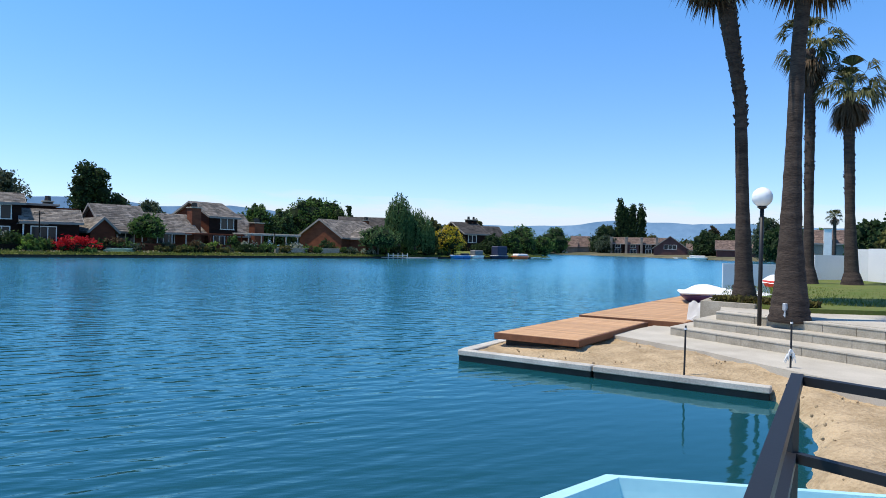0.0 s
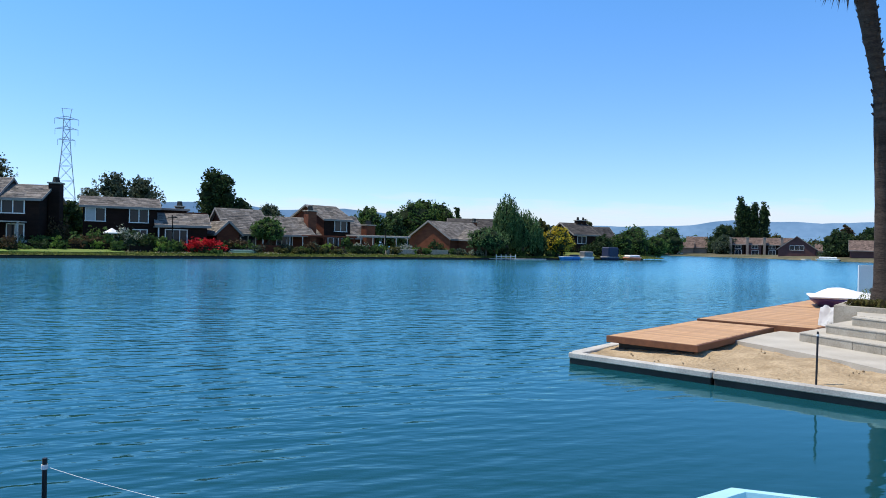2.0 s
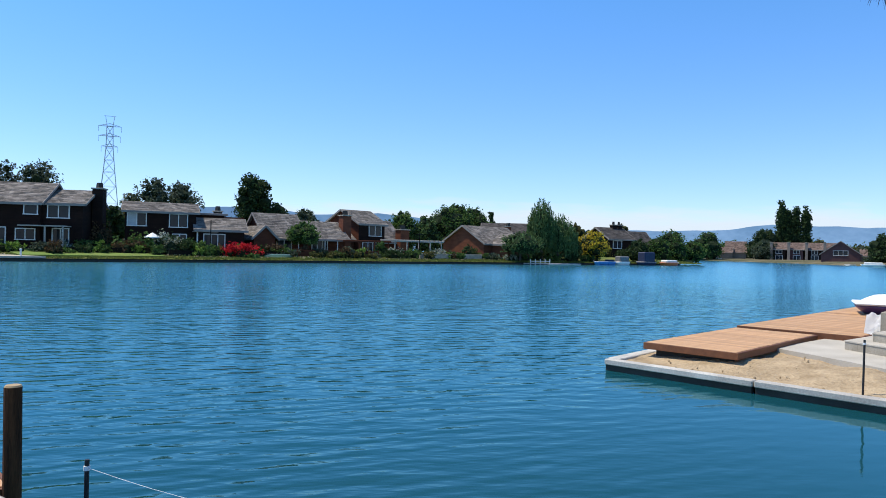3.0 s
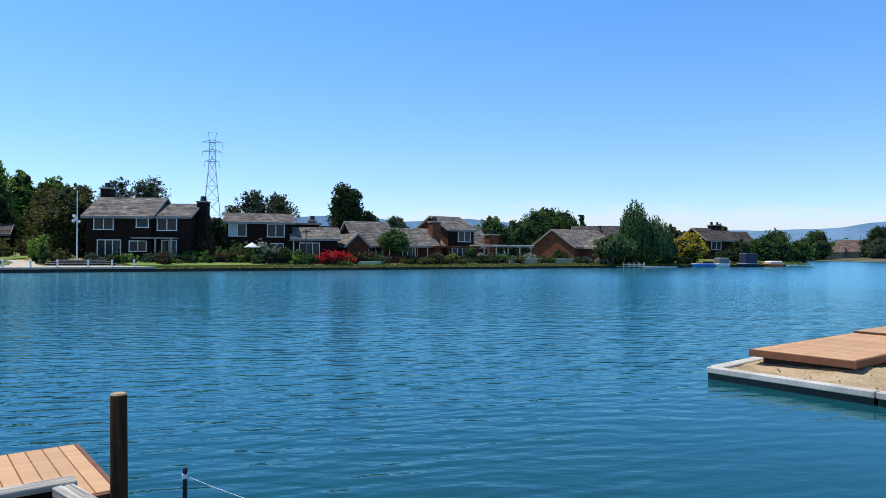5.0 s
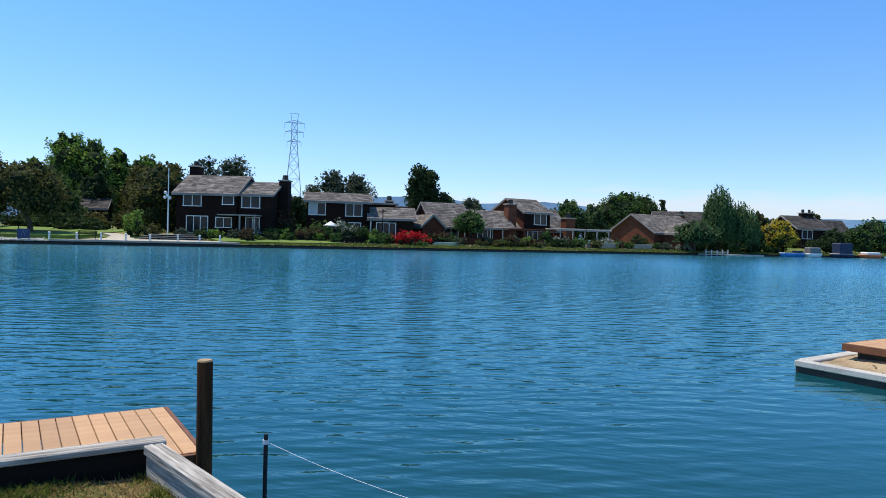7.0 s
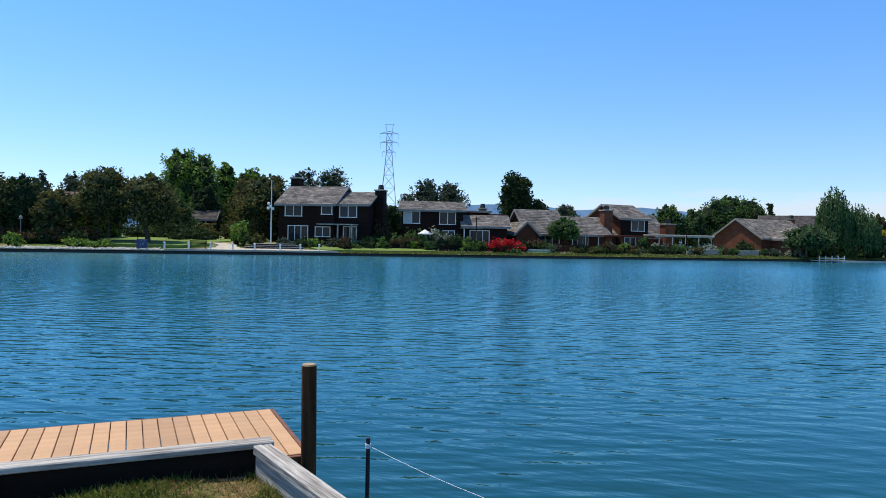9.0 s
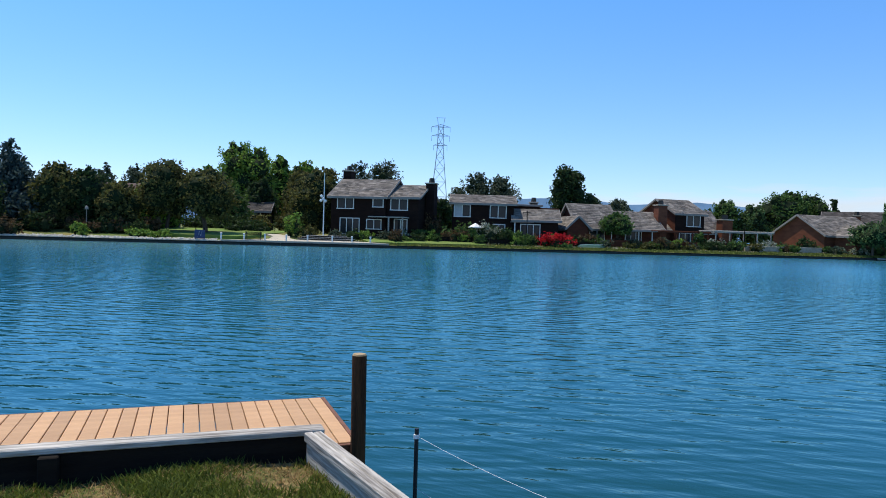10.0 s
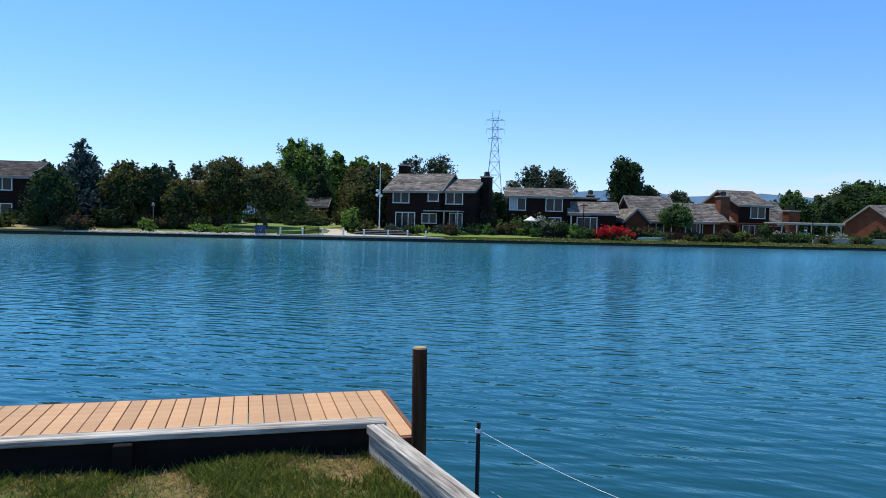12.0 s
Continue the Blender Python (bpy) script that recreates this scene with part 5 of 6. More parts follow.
# ---- bushes and flowers along the far bank: along the shore, behind the edge, wide, high ----
rng = random.Random(12)
for s, d, w, h, m, lab in (
    (-66.0, 2.2, 2.0, 1.6, OLIVE, "clipped round bush at the lawn's edge"),
    (-58.4, 1.3, 2.7, 2.2, RUST_LEAF, "large dense round bush at the water's edge"),
    (-52.0, 2.6, 2.0, 1.4, BRIGHT_GREEN, "light green bush behind the stones"),
    (-46.4, 2.6, 2.6, 0.85, BRIGHT_GREEN, "bright green low planting behind the stones"),
    (-44.0, 2.6, 2.4, 0.8, BRIGHT_GREEN, "bright green low planting behind the stones"),
    (-60.4, 3.5, 3.0, 2.4, RUST_LEAF, "rust-tinged bush under the spruce"),
    (-63.0, 4.0, 3.0, 2.6, DARK_GREEN, "dark bush under the spruce"),
    (-30.6, 6.0, 2.0, 3.0, BRIGHT_GREEN, "bright green tall shrub beside the cabin"),
    (-34.6, 13.0, 3.4, 1.5, DARK_GREEN, "hedge at the back of the lawn"),
    (-37.6, 13.5, 3.4, 1.4, DARK_GREEN, "hedge at the back of the lawn"),
    (-28.6, 5.0, 2.4, 1.4, OLIVE, "low bush at the head of the round steps"),
    (-26.0, 4.8, 2.0, 1.0, GREY_GREEN, "grey low bush at the head of the round steps"),
    (-24.4, 5.2, 3.0, 1.1, DARK_GREEN, "clipped dark hedge before the house"),
    (-22.2, 5.4, 2.2, 1.0, BRIGHT_GREEN, "light green bush before the house"),
    (-20.0, 5.8, 2.0, 1.0, GREY_GREEN, "grey-green bush before the house"),
    (-17.8, 6.0, 2.2, 1.4, WHITE_FLOWER, "white-flowering shrub by the porch"),
    (-15.8, 6.4, 2.4, 1.4, MID_GREEN, "green bush at the house corner"),
    (-14.0, 8.5, 3.2, 3.4, RUST_LEAF, "tall rust-coloured shrub between two houses"),
    (-12.0, 6.2, 2.6, 1.8, MID_GREEN, "green bush before the dark house"),
    (-10.0, 5.6, 3.2, 2.4, MID_GREEN, "large green bush before the dark house"),
    (-7.8, 5.4, 3.2, 2.5, WHITE_FLOWER, "tall bush flecked with white flowers"),
    (-6.6, 5.0, 3.0, 2.2, DARK_GREEN, "dark bush before the dark house"),
    (-4.8, 4.6, 2.4, 1.7, MID_GREEN, "green bush by the porch posts"),
    (-3.4, 4.4, 2.0, 1.3, DARK_GREEN, "dark bush by the porch posts"),
    (-4.2, 3.4, 2.0, 1.3, MID_GREEN, "green bush by the porch posts"),
    (0.8, 2.2, 2.2, 0.6, MID_GREEN, "low green bush below the red flowers"),
    (-0.4, 3.6, 3.2, 1.6, RED_LEAF, "mass of bright red bougainvillea flowers"),
    (0.7, 3.4, 3.2, 1.5, RED_LEAF, "mass of bright red bougainvillea flowers"),
    (4.6, 4.8, 2.2, 1.6, RUST_LEAF, "rust-coloured shrub beside the red flowers"),
    (6.2, 4.6, 1.8, 1.2, MID_GREEN, "green shrub before the redwood house"),
    (9.4, 3.0, 1.5, 0.8, OLIVE, "clipped round box ball on the bank"),
    (11.6, 3.0, 1.7, 0.85, OLIVE, "clipped round box ball on the bank"),
    (13.2, 3.0, 1.4, 0.8, OLIVE, "clipped round box ball on the bank"),
    (14.9, 3.0, 1.6, 0.85, OLIVE, "clipped round box ball on the bank"),
    (17.4, 3.0, 1.6, 0.7, OLIVE, "low clipped bush on the bank"),
    (21.6, 3.6, 2.4, 1.3, DARK_GREEN, "dark bush before the brick house"),
    (22.4, 4.6, 2.2, 1.5, WHITE_FLOWER, "white-flowering bush before the brick house"),
    (24.4, 3.8, 2.6, 1.3, MID_GREEN, "green bush before the brick house"),
    (20.6, 6.0, 1.6, 2.2, MID_GREEN, "young green shrub by the fence"),
    (30.0, 4.6, 2.4, 1.3, WHITE_FLOWER, "white-flowering bush under the pergola"),
    (33.0, 3.4, 1.8, 1.0, MID_GREEN, "green bush on the bank"),
    (36.0, 4.6, 2.2, 2.0, DARK_GREEN, "dark shrub against the brick gable"),
    (39.0, 3.2, 2.4, 1.0, GREY_GREEN, "grey-green bush on the bank"),
    (42.6, 2.6, 2.6, 1.0, WHITE_FLOWER, "pale-flowering bush near the small jetty"),
    (45.6, 3.0, 2.4, 1.2, MID_GREEN, "green bush near the small jetty"),
    (48.5, 3.0, 2.2, 1.4, DARK_GREEN, "dark bush below the willow"),
    (51.5, 2.4, 2.6, 1.1, MID_GREEN, "green bush below the willow"),
    (55.0, 2.2, 3.0, 1.1, DARK_GREEN, "dark low bush at the water's edge"),
    (59.8, 2.2, 2.6, 1.0, MID_GREEN, "green low bush at the water's edge"),
    (62.5, 2.6, 3.0, 1.5, DARK_GREEN, "dark low bush at the water's edge"),
    (72.0, 4.0, 3.4, 2.0, DARK_GREEN, "dark bush behind the moored boats"),
    (78.0, 4.0, 4.0, 2.2, DARK_GREEN, "dark bush behind the moored boats"),
):
    x, y = bank(s, d)
    shrub("shrub", x, y, bank_z(d) - 0.05, w, h, m, lab, 700 if h > 1.5 else 480, 0.2, seed=int(s * 3 + 400))
x, y = bank(9.6, 6.6)
tree("broadleaf_tree", x, y, 1.0, 4.6, 3.9, MID_GREEN, "dense round-crowned tree before the redwood house", "tree", 0.14, 1.4, 5100, 0.19, seed=91)

# ---- pylon ----
t = thing("pylon", pose(-58.6, 314.8, 1.0, 0, 0, 10), "tall grey steel lattice pylon far behind", "pylon")
bm = bmesh.new()
levels = [(0, 5.2), (9, 4.3), (17, 3.5), (24, 2.8), (30, 2.2), (35, 1.75), (40, 1.35), (44.6, 1.25), (49, 1.15)]
for (z0, a), (z1, b) in zip(levels, levels[1:]):
    for sx in (-1, 1):
        for sy in (-1, 1):
            beam(bm, (sx * a, sy * a, z0), (sx * b, sy * b, z1), 0.2)
    for k in range(4):
        c = [(-1, -1), (1, -1), (1, 1), (-1, 1)]
        p, q = c[k], c[(k + 1) % 4]
        beam(bm, (p[0] * a, p[1] * a, z0), (q[0] * b, q[1] * b, z1), 0.1)
        beam(bm, (q[0] * a, q[1] * a, z0), (p[0] * b, p[1] * b, z1), 0.1)
        beam(bm, (p[0] * b, p[1] * b, z1), (q[0] * b, q[1] * b, z1), 0.1)
part("mast", bm, STEEL, t)
for z, half in ((40.6, 3.1), (44.9, 4.1), (49.0, 4.3)):
    bm = bmesh.new()
    for sx in (-1, 1):
        for sy in (-0.6, 0.6):
            beam(bm, (0, sy, z), (sx * half, 0, z), 0.15)
            beam(bm, (0, sy, z + 1.1), (sx * half, 0, z), 0.11)
    arm = part("cross_arm", bm, STEEL, t)
    for sx in (-1, 1):
        part("insulator", beam(bmesh.new(), (sx * half, 0, z), (sx * half, 0, z - 2.4), 0.14), STEEL, arm)
bm = bmesh.new()
for sx in (-1, 1):
    for sy in (-1, 1):
        beam(bm, (sx * 1.1, sy * 1.1, 49), (sx * 1.7, sy * 0.6, 53.2), 0.13)
    beam(bm, (sx * 1.7, -0.6, 53.2), (sx * 1.7, 0.6, 53.2), 0.12)
beam(bm, (-2.2, 0, 53.2), (2.2, 0, 53.2), 0.14)
part("top_horn", bm, STEEL, t)

# undergrowth that closes the gaps between the trunks
rng = random.Random(31)
for s in range(-92, -28, 3):
    d = rng.uniform(15, 20) if s < -46 else rng.uniform(18, 22)
    x, y = bank(s + rng.uniform(-1, 1), d)
    shrub("shrub", x, y, 1.15, rng.uniform(3.6, 4.8), rng.uniform(2.4, 4.2) * (1 if s < -46 else 0.65), rng.choice((DARK_GREEN, OLIVE, MID_GREEN)), "dense green undergrowth between the trees", 900, 0.26, seed=s)
for s in range(44, 100, 4):
    x, y = bank(s + rng.uniform(-1, 1), 9 + (s > 70) * 2)
    shrub("shrub", x, y, 1.0, rng.uniform(4, 5), rng.uniform(2.0, 3.0), rng.choice((DARK_GREEN, OLIVE, MID_GREEN)), "dense green undergrowth at the end of the bank", 800, 0.28, seed=s)
for k in range(26):
    f = k / 25
    x, y = 150 + 50 * f + rng.uniform(-3, 3), 300 - 90 * f + rng.uniform(-3, 3)
    if k > 18:
        x, y = 205 - (k - 18) * 5, 205 - (k - 18) * 8
    shrub("shrub", x + 14, y + 10, 1.0, rng.uniform(9, 13), rng.uniform(4, 7), rng.choice((DARK_GREEN, OLIVE, MID_GREEN, GREY_GREEN)), "distant green growth across the channel", 700, 0.7, seed=k)
for x, y, w, h, m in ((-66.5, 72.0, 6.0, 6.8, DARK_GREEN), (-60.0, 74.0, 6.5, 6.4, OLIVE), (-52.5, 80.0, 6.5, 5.0, OLIVE), (-46.5, 90.0, 6.0, 7.0, MID_GREEN), (-44.8, 97.0, 5.0, 8.5, DARK_GREEN), (-33.0, 95.0, 4.5, 8.0, DARK_GREEN), (-49.0, 78.5, 5.0, 5.8, BRIGHT_GREEN)):
    tree("broadleaf_tree", x, y, G, w, h, m, "full green tree in the wooded park", "tree", 0.2, 0.1, 6000, 0.26, seed=int(w * 10))

# planting under the park trees and along the gardens
rng = random.Random(77)
for k in range(26):
    s = -67 + k * 1.12 + rng.uniform(-0.4, 0.4)
    d = rng.uniform(4.8, 7.6)
    x, y = bank(s, d)
    if s > -45:
        continue
    shrub("shrub", x, y, bank_z(d) - 0.05, rng.uniform(1.8, 2.8), rng.uniform(1.1, 2.2), rng.choice((DARK_GREEN, DARK_GREEN, OLIVE, RUST_LEAF)), "dark shady bush below the park trees", 620, 0.18, seed=k)
for k in range(58):
    s = -19 + k * 1.22 + rng.uniform(-0.5, 0.5)
    d = rng.uniform(3.0, 5.6)
    x, y = bank(s, d)
    big = rng.random()
    shrub("shrub", x, y, bank_z(d) - 0.05, rng.uniform(1.2, 2.4), 0.6 + 1.0 * big, rng.choice((DARK_GREEN, DARK_GREEN, MID_GREEN, OLIVE, GREY_GREEN, RUST_LEAF, BRIGHT_GREEN)), "garden bush along the far bank" if big < 0.5 else "taller garden bush along the far bank", 420, 0.16, seed=k + 100)
# ---- more houses ----
BEIGE = mat("beige_siding", (0.30, 0.24, 0.19), 0.85, (0.2, 0.16, 0.13), 0.6, 5, 0.4)
MAROON = mat("maroon_siding", (0.12, 0.055, 0.05), 0.85, (0.08, 0.036, 0.034), 0.6, 5, 0.4)


def bhouse(s, d, yaw, label, z=1.15):
    return house(*bank(s, d), yaw, label, z)


h = bhouse(-84.5, 9.5, 22, "dark brown two-storey house half hidden by trees")
block(h, 0, 18.2, 0, 9, -0.6, 5.0, 6.9, "x", BROWN_SHINGLE, SHAKE_DARK)
for x in (2.0, 7.0, 12.0, 14.6):
    window(h, x, x + 1.9, 3.5, 4.8, 0, 2)
    window(h, x - 0.3, x + 1.9, 0.7, 1.9, 0, 2)
h = bhouse(-37.2, 28, 16, "small dark cabin with a white-framed window")
block(h, 0, 3.4, 0, 5, -0.6, 3.0, 4.2, "x", BROWN_SHINGLE, SHAKE_DARK)
window(h, 0.7, 2.2, 1.5, 2.8, 0, 2)
h = bhouse(-56.0, 24, 16, "brown-roofed house behind the park trees")
block(h, 0, 9, 0, 8, -0.6, 3.2, 6.0, "x", BEIGE, SHAKE_BROWN)
h = house(66.3, 121.2, 10, "dark brown house with twin chimney pots", 0.6)
block(h, 0, 6.0, 0, 8, -0.6, 4.2, 6.4, "x", BROWN_SHINGLE, SHAKE_DARK)
block(h, 6.05, 12.0, 0.6, 7, -0.6, 2.6, 5.8, "x", BROWN_SHINGLE, SHAKE_DARK)
chimney(h, 3.6, 4.6, 3.4, 4.4, 4.0, 7.0, BROWN_SHINGLE)
chimney(h, 5.0, 5.9, 3.4, 4.4, 4.0, 7.0, BROWN_SHINGLE)
window(h, 1.0, 3.0, 2.4, 3.8, 0, 2)
h = house(40.5, 121.5, -22, "dark brown house behind the brick gables")
block(h, 0, 9.5, 0, 7, -0.6, 4.0, 5.9, "x", BROWN_SHINGLE, SHAKE_DARK)
chimney(h, 4.2, 5.3, -0.8, 0.2, 2.0, 5.2, BRICK)

# row across the channel
for k in range(4):
    h = house(187.0 + 4.1 * k, 219.5 - 4.2 * k, -46, "brown townhouse with a white chimney across the channel", 0.8)
    block(h, 0, 5.4, 0, 8, -0.6, 4.2, 6.6, "x", MAROON if k % 2 else BROWN_SHINGLE, SHAKE_BROWN)
    chimney(h, 0.2, 1.1, -0.9, 0.2, -0.6, 6.6, BEIGE, False)
    window(h, 2.2, 4.2, 2.6, 3.8, 0, 2)
    window(h, 2.2, 4.4, 0.1, 1.9, 0, 2)
h = house(176.5, 184.0, -46, "low maroon house with a broad gable across the channel", 0.8)
block(h, 0, 11.0, 0, 8, -0.6, 2.6, 6.6, "y", MAROON, SHAKE_BROWN)
window(h, 3.5, 7.5, 2.2, 3.6, 0, 3)
block(h, 11.1, 17.0, 1, 7, -0.6, 2.2, 4.2, "x", BEIGE, SHAKE_BROWN)
h = house(178.0, 240.5, -40, "low brown house with a shake roof across the channel", 0.8)
block(h, 0, 7.0, 0, 7, -0.6, 2.6, 4.6, "x", BEIGE, SHAKE_BROWN)
block(h, 4.5, 12.0, 3, 10, -0.6, 3.0, 7.0, "x", BEIGE, SHAKE_BROWN)
h = house(168.0, 149.0, -48, "low brown house among trees across the channel", 0.8)
block(h, 0, 14.0, 0, 8, -0.6, 2.4, 5.0, "x", MAROON, SHAKE_BROWN)
h = house(112.0, 78.5, -52, "grey-brown house behind the white wall", 1.0)
block(h, 0, 8.0, 0, 8, -0.6, 3.2, 5.4, "x", BEIGE, SHAKE_BROWN)
chimney(h, 1.6, 2.8, -0.8, 0.3, -0.6, 5.6, WHITE_PAINT, False)

# ---- far bank furniture ----
p = thing("pergola", pose(*bank(22.7, 5.2), 1.0, 0, 0, 23), "weathered timber garden pergola by the brick house", "pergola")
for k in range(5):
    part("post", boxed(k * 2.05, -0.06, -0.3, k * 2.05 + 0.12, 0.06, 1.95), GREY_WOOD, p)
    part("post", boxed(k * 2.05, 2.9, -0.3, k * 2.05 + 0.12, 3.02, 1.95), DARK_WOOD, p)
part("beam", boxed(-0.3, -0.08, 1.95, 8.7, 0.08, 2.13), GREY_WOOD, p)
part("beam", boxed(-0.3, 2.88, 1.95, 8.7, 3.04, 2.13), GREY_WOOD, p)
for k in range(17):
    part("rafter", boxed(-0.2 + k * 0.54, -0.4, 2.13, -0.12 + k * 0.54, 3.4, 2.25), GREY_WOOD, p)
p = thing("pergola", pose(*bank(15.4, 6.2), 1.0, 0, 0, 23), "red-brown timber patio cover by the brick house", "pergola")
for k in range(4):
    part("post", boxed(k * 2.3, -0.06, -0.3, k * 2.3 + 0.12, 0.06, 1.75), RED_SIDING, p)
part("beam", boxed(-0.3, -0.08, 1.75, 7.4, 0.08, 1.92), RED_SIDING, p)
for k in range(13):
    part("rafter", boxed(-0.2 + k * 0.6, -0.4, 1.92, -0.12 + k * 0.6, 2.6, 2.02), RED_SIDING, p)
p = thing("patio_cover", pose(*bank(9.0, 7.0), 1.0, 0, 0, 23), "low veranda roof on thin white posts", "veranda")
for k in range(4):
    part("post", boxed(k * 1.9, 0, -0.3, k * 1.9 + 0.1, 0.1, 1.75), WHITE_PAINT, p)
part("roof_board", boxed(-0.3, -0.2, 1.75, 6.2, 2.4, 1.88), TRIM, p)
p = thing("patio_cover", pose(*bank(-4.2, 7.4), 1.1, 0, 0, 18), "porch roof on white posts before the dark house", "porch")
for x in (0.3, 2.1, 4.0):
    part("post", boxed(x, 0, -0.3, x + 0.14, 0.14, 2.3), WHITE_PAINT, p)
part("roof_board", boxed(0, -0.2, 2.3, 5.2, 1.0, 2.42), TRIM, p)


def fence(s0, s1, d, z0, h, material, label):
    f = thing("fence", pose(*bank(s0, d), z0, 0, 0, 23), label, "fence", "bank fences")
    n = max(2, int((s1 - s0) / 1.8))
    me = None
    for k in range(n + 1):
        x = (s1 - s0) * k / n
        if me is None:
            o = part("post", boxed(-0.05, -0.05, -0.5, 0.05, 0.05, h + 0.08), material, f)
            me = o.data
        else:
            o = new("post", me)
            o.parent = f
        o.matrix_basis = pose(x, 0, 0)
    part("rail", boxed(0, -0.08, h - 0.12, s1 - s0, -0.052, h - 0.02), material, f)
    m = int((s1 - s0) / 0.16)
    me = mesh_of("slat", boxed(-0.07, -0.05, -0.3, 0.07, -0.03, h - 0.02), material)
    for k in range(m):
        o = new("slat", me)
        o.parent = f
        o.matrix_basis = pose((k + 0.5) * 0.16, 0, random.uniform(-0.01, 0.01))


fence(7.6, 19.5, 4.3, 0.85, 0.75, RED_SIDING, "low dark redwood board fence on the bank")
fence(-18.5, -8.0, 4.6, 0.85, 0.55, DARK_WOOD, "low dark board fence on the bank")
fence(-8.0, 7.4, 3.9, 0.75, 0.5, DARK_WOOD, "low dark board fence on the bank")
p = thing("garden_wall", pose(*bank(26.0, 3.6), 0.75, 0, 0, 23), "low grey block garden wall on the bank", "wall")
part("wall", boxed(0, 0, -0.4, 11.5, 0.3, 0.55, 0.02), CONCRETE_DARK, p)
part("coping", boxed(-0.04, -0.04, 0.552, 11.54, 0.34, 0.61, 0.01), CONCRETE, p)

p = thing("flagpole", pose(*bank(-27.4, 4.0), 0.95), "slender white light pole on the far bank", "pole")
bm = bmesh.new()
tube(bm, [(0, 0, -0.2), (0, 0, 4.0), (0, 0, 7.2)], [0.08, 0.06, 0.045], 10)
part("pole", bm, WHITE_PAINT, p)
part("base_collar", boxed(-0.18, -0.18, -0.2, 0.18, 0.18, 0.12), CONCRETE, p)
for k, (dx, dz) in enumerate(((-0.35, 4.1), (-0.1, 4.3), (0.15, 4.05), (-0.3, 4.6))):
    bm = bmesh.new()
    bmesh.ops.create_uvsphere(bm, u_segments=10, v_segments=6, radius=0.17, matrix=Matrix.Translation((dx, 0, dz)))
    part("lamp_head", bm, WHITE_PAINT, p)
for s, d, z1 in ((-3.4, 4.2, 4.8), (26.7, 4.8, 4.3)):
    p = thing("utility_post", pose(*bank(s, d), 0.8), "thin dark lamp post on the far bank", "lamp post")
    bm = bmesh.new()
    tube(bm, [(0, 0, -0.2), (0, 0, z1 - 0.8)], [0.07, 0.05], 8)
    part("pole", bm, DARK_WOOD, p)
    part("crossbar", boxed(-0.5, -0.04, z1 - 1.1, 0.5, 0.04, z1 - 1.02), DARK_WOOD, p)
p = thing("lamp_post", pose(*bank(-51.9, 5.0), 1.0), "short garden lamp with a pale cap", "lamp post")
bm = bmesh.new()
tube(bm, [(0, 0, -0.2), (0, 0, 2.2)], [0.045, 0.04], 8)
part("pole", bm, TRIM, p)
bm = bmesh.new()
tube(bm, [(0, 0, 2.2), (0, 0, 2.4), (0, 0, 2.6)], [0.19, 0.17, 0.04], 8)
part("shade", bm, TRIM, p)

# round steps, landing, path, bollards, bench, sign
for k in range(4):
    bm = bmesh.new()
    n = 24
    r = 3.6 - 0.45 * k
    prism(bm, [(math.cos(math.pi * i / n) * r, -math.sin(math.pi * i / n) * r * 0.62) for i in range(n + 1)], -0.3, 0.17 * (k + 1) - 0.05)
    st = thing("round_step", pose(*bank(-27.0, 3.9), 0.48, 0, 0, 23), "curved timber-edged step up the far bank", "steps", kind="structure")
    part("riser", bm, DARK_WOOD, st)
    bm = bmesh.new()
    prism(bm, [(math.cos(math.pi * i / n) * (r + 0.03), -math.sin(math.pi * i / n) * (r * 0.62 + 0.03)) for i in range(n + 1)], 0.17 * (k + 1) - 0.049, 0.17 * (k + 1))
    part("tread", bm, GREY_WOOD, st)
bm = bmesh.new()
prism(bm, [bank(s, d) for s, d in ((-38, 0.36), (-20.5, 0.36), (-21.5, 1.2), (-23.3, 1.7), (-30.2, 1.7), (-31.0, 3.0), (-31.0, 5.2), (-32.4, 6.8), (-33.6, 6.6), (-32.8, 4.6), (-33.2, 2.2), (-36, 1.0))], 0.2, [0.50, 0.50, 0.52, 0.60, 0.62, 0.75, 0.98, 1.14, 1.14, 0.92, 0.68, 0.52])
single("pavement_landing", bm, mat("pale_paving", (0.52, 0.46, 0.36), 0.9, (0.4, 0.35, 0.27), 0.8, 12, 0.3), pose(0, 0, 0), "pale concrete landing and path on the far bank", "pavement", kind="structure")
bm = bmesh.new()
prism(bm, [bank(s, d) for s, d in ((-45, 3.6), (-36.6, 2.6), (-33.9, 4.8), (-33.6, 7.4), (-31.6, 9.5), (-31.6, 14), (-40, 19), (-50, 17), (-48, 6))], 0.3, [0.92, 0.84, 1.05, 1.2, 1.32, 1.5, 1.55, 1.5, 1.15])
single("ground_park_lawn", bm, PARK, pose(0, 0, 0), "bright green open lawn on the far bank", "lawn", kind="structure")
bm = bmesh.new()
prism(bm, [bank(s, d) for s, d in ((-22.5, 1.8), (-14, 1.9), (-9, 2.2), (-9, 4.0), (-16, 4.4), (-23, 4.0))], 0.3, [0.62, 0.6, 0.64, 0.84, 0.88, 0.86])
single("ground_house_lawn", bm, PARK, pose(0, 0, 0), "bright green strip of lawn below the dark house", "lawn", kind="structure")
bm = bmesh.new()
prism(bm, [bank(s, d) for s, d in ((-90, 0.4), (-59.5, 0.4), (-60, 4), (-66, 6.5), (-90, 7))], 0.2, [0.5, 0.5, 0.86, 1.08, 1.08])
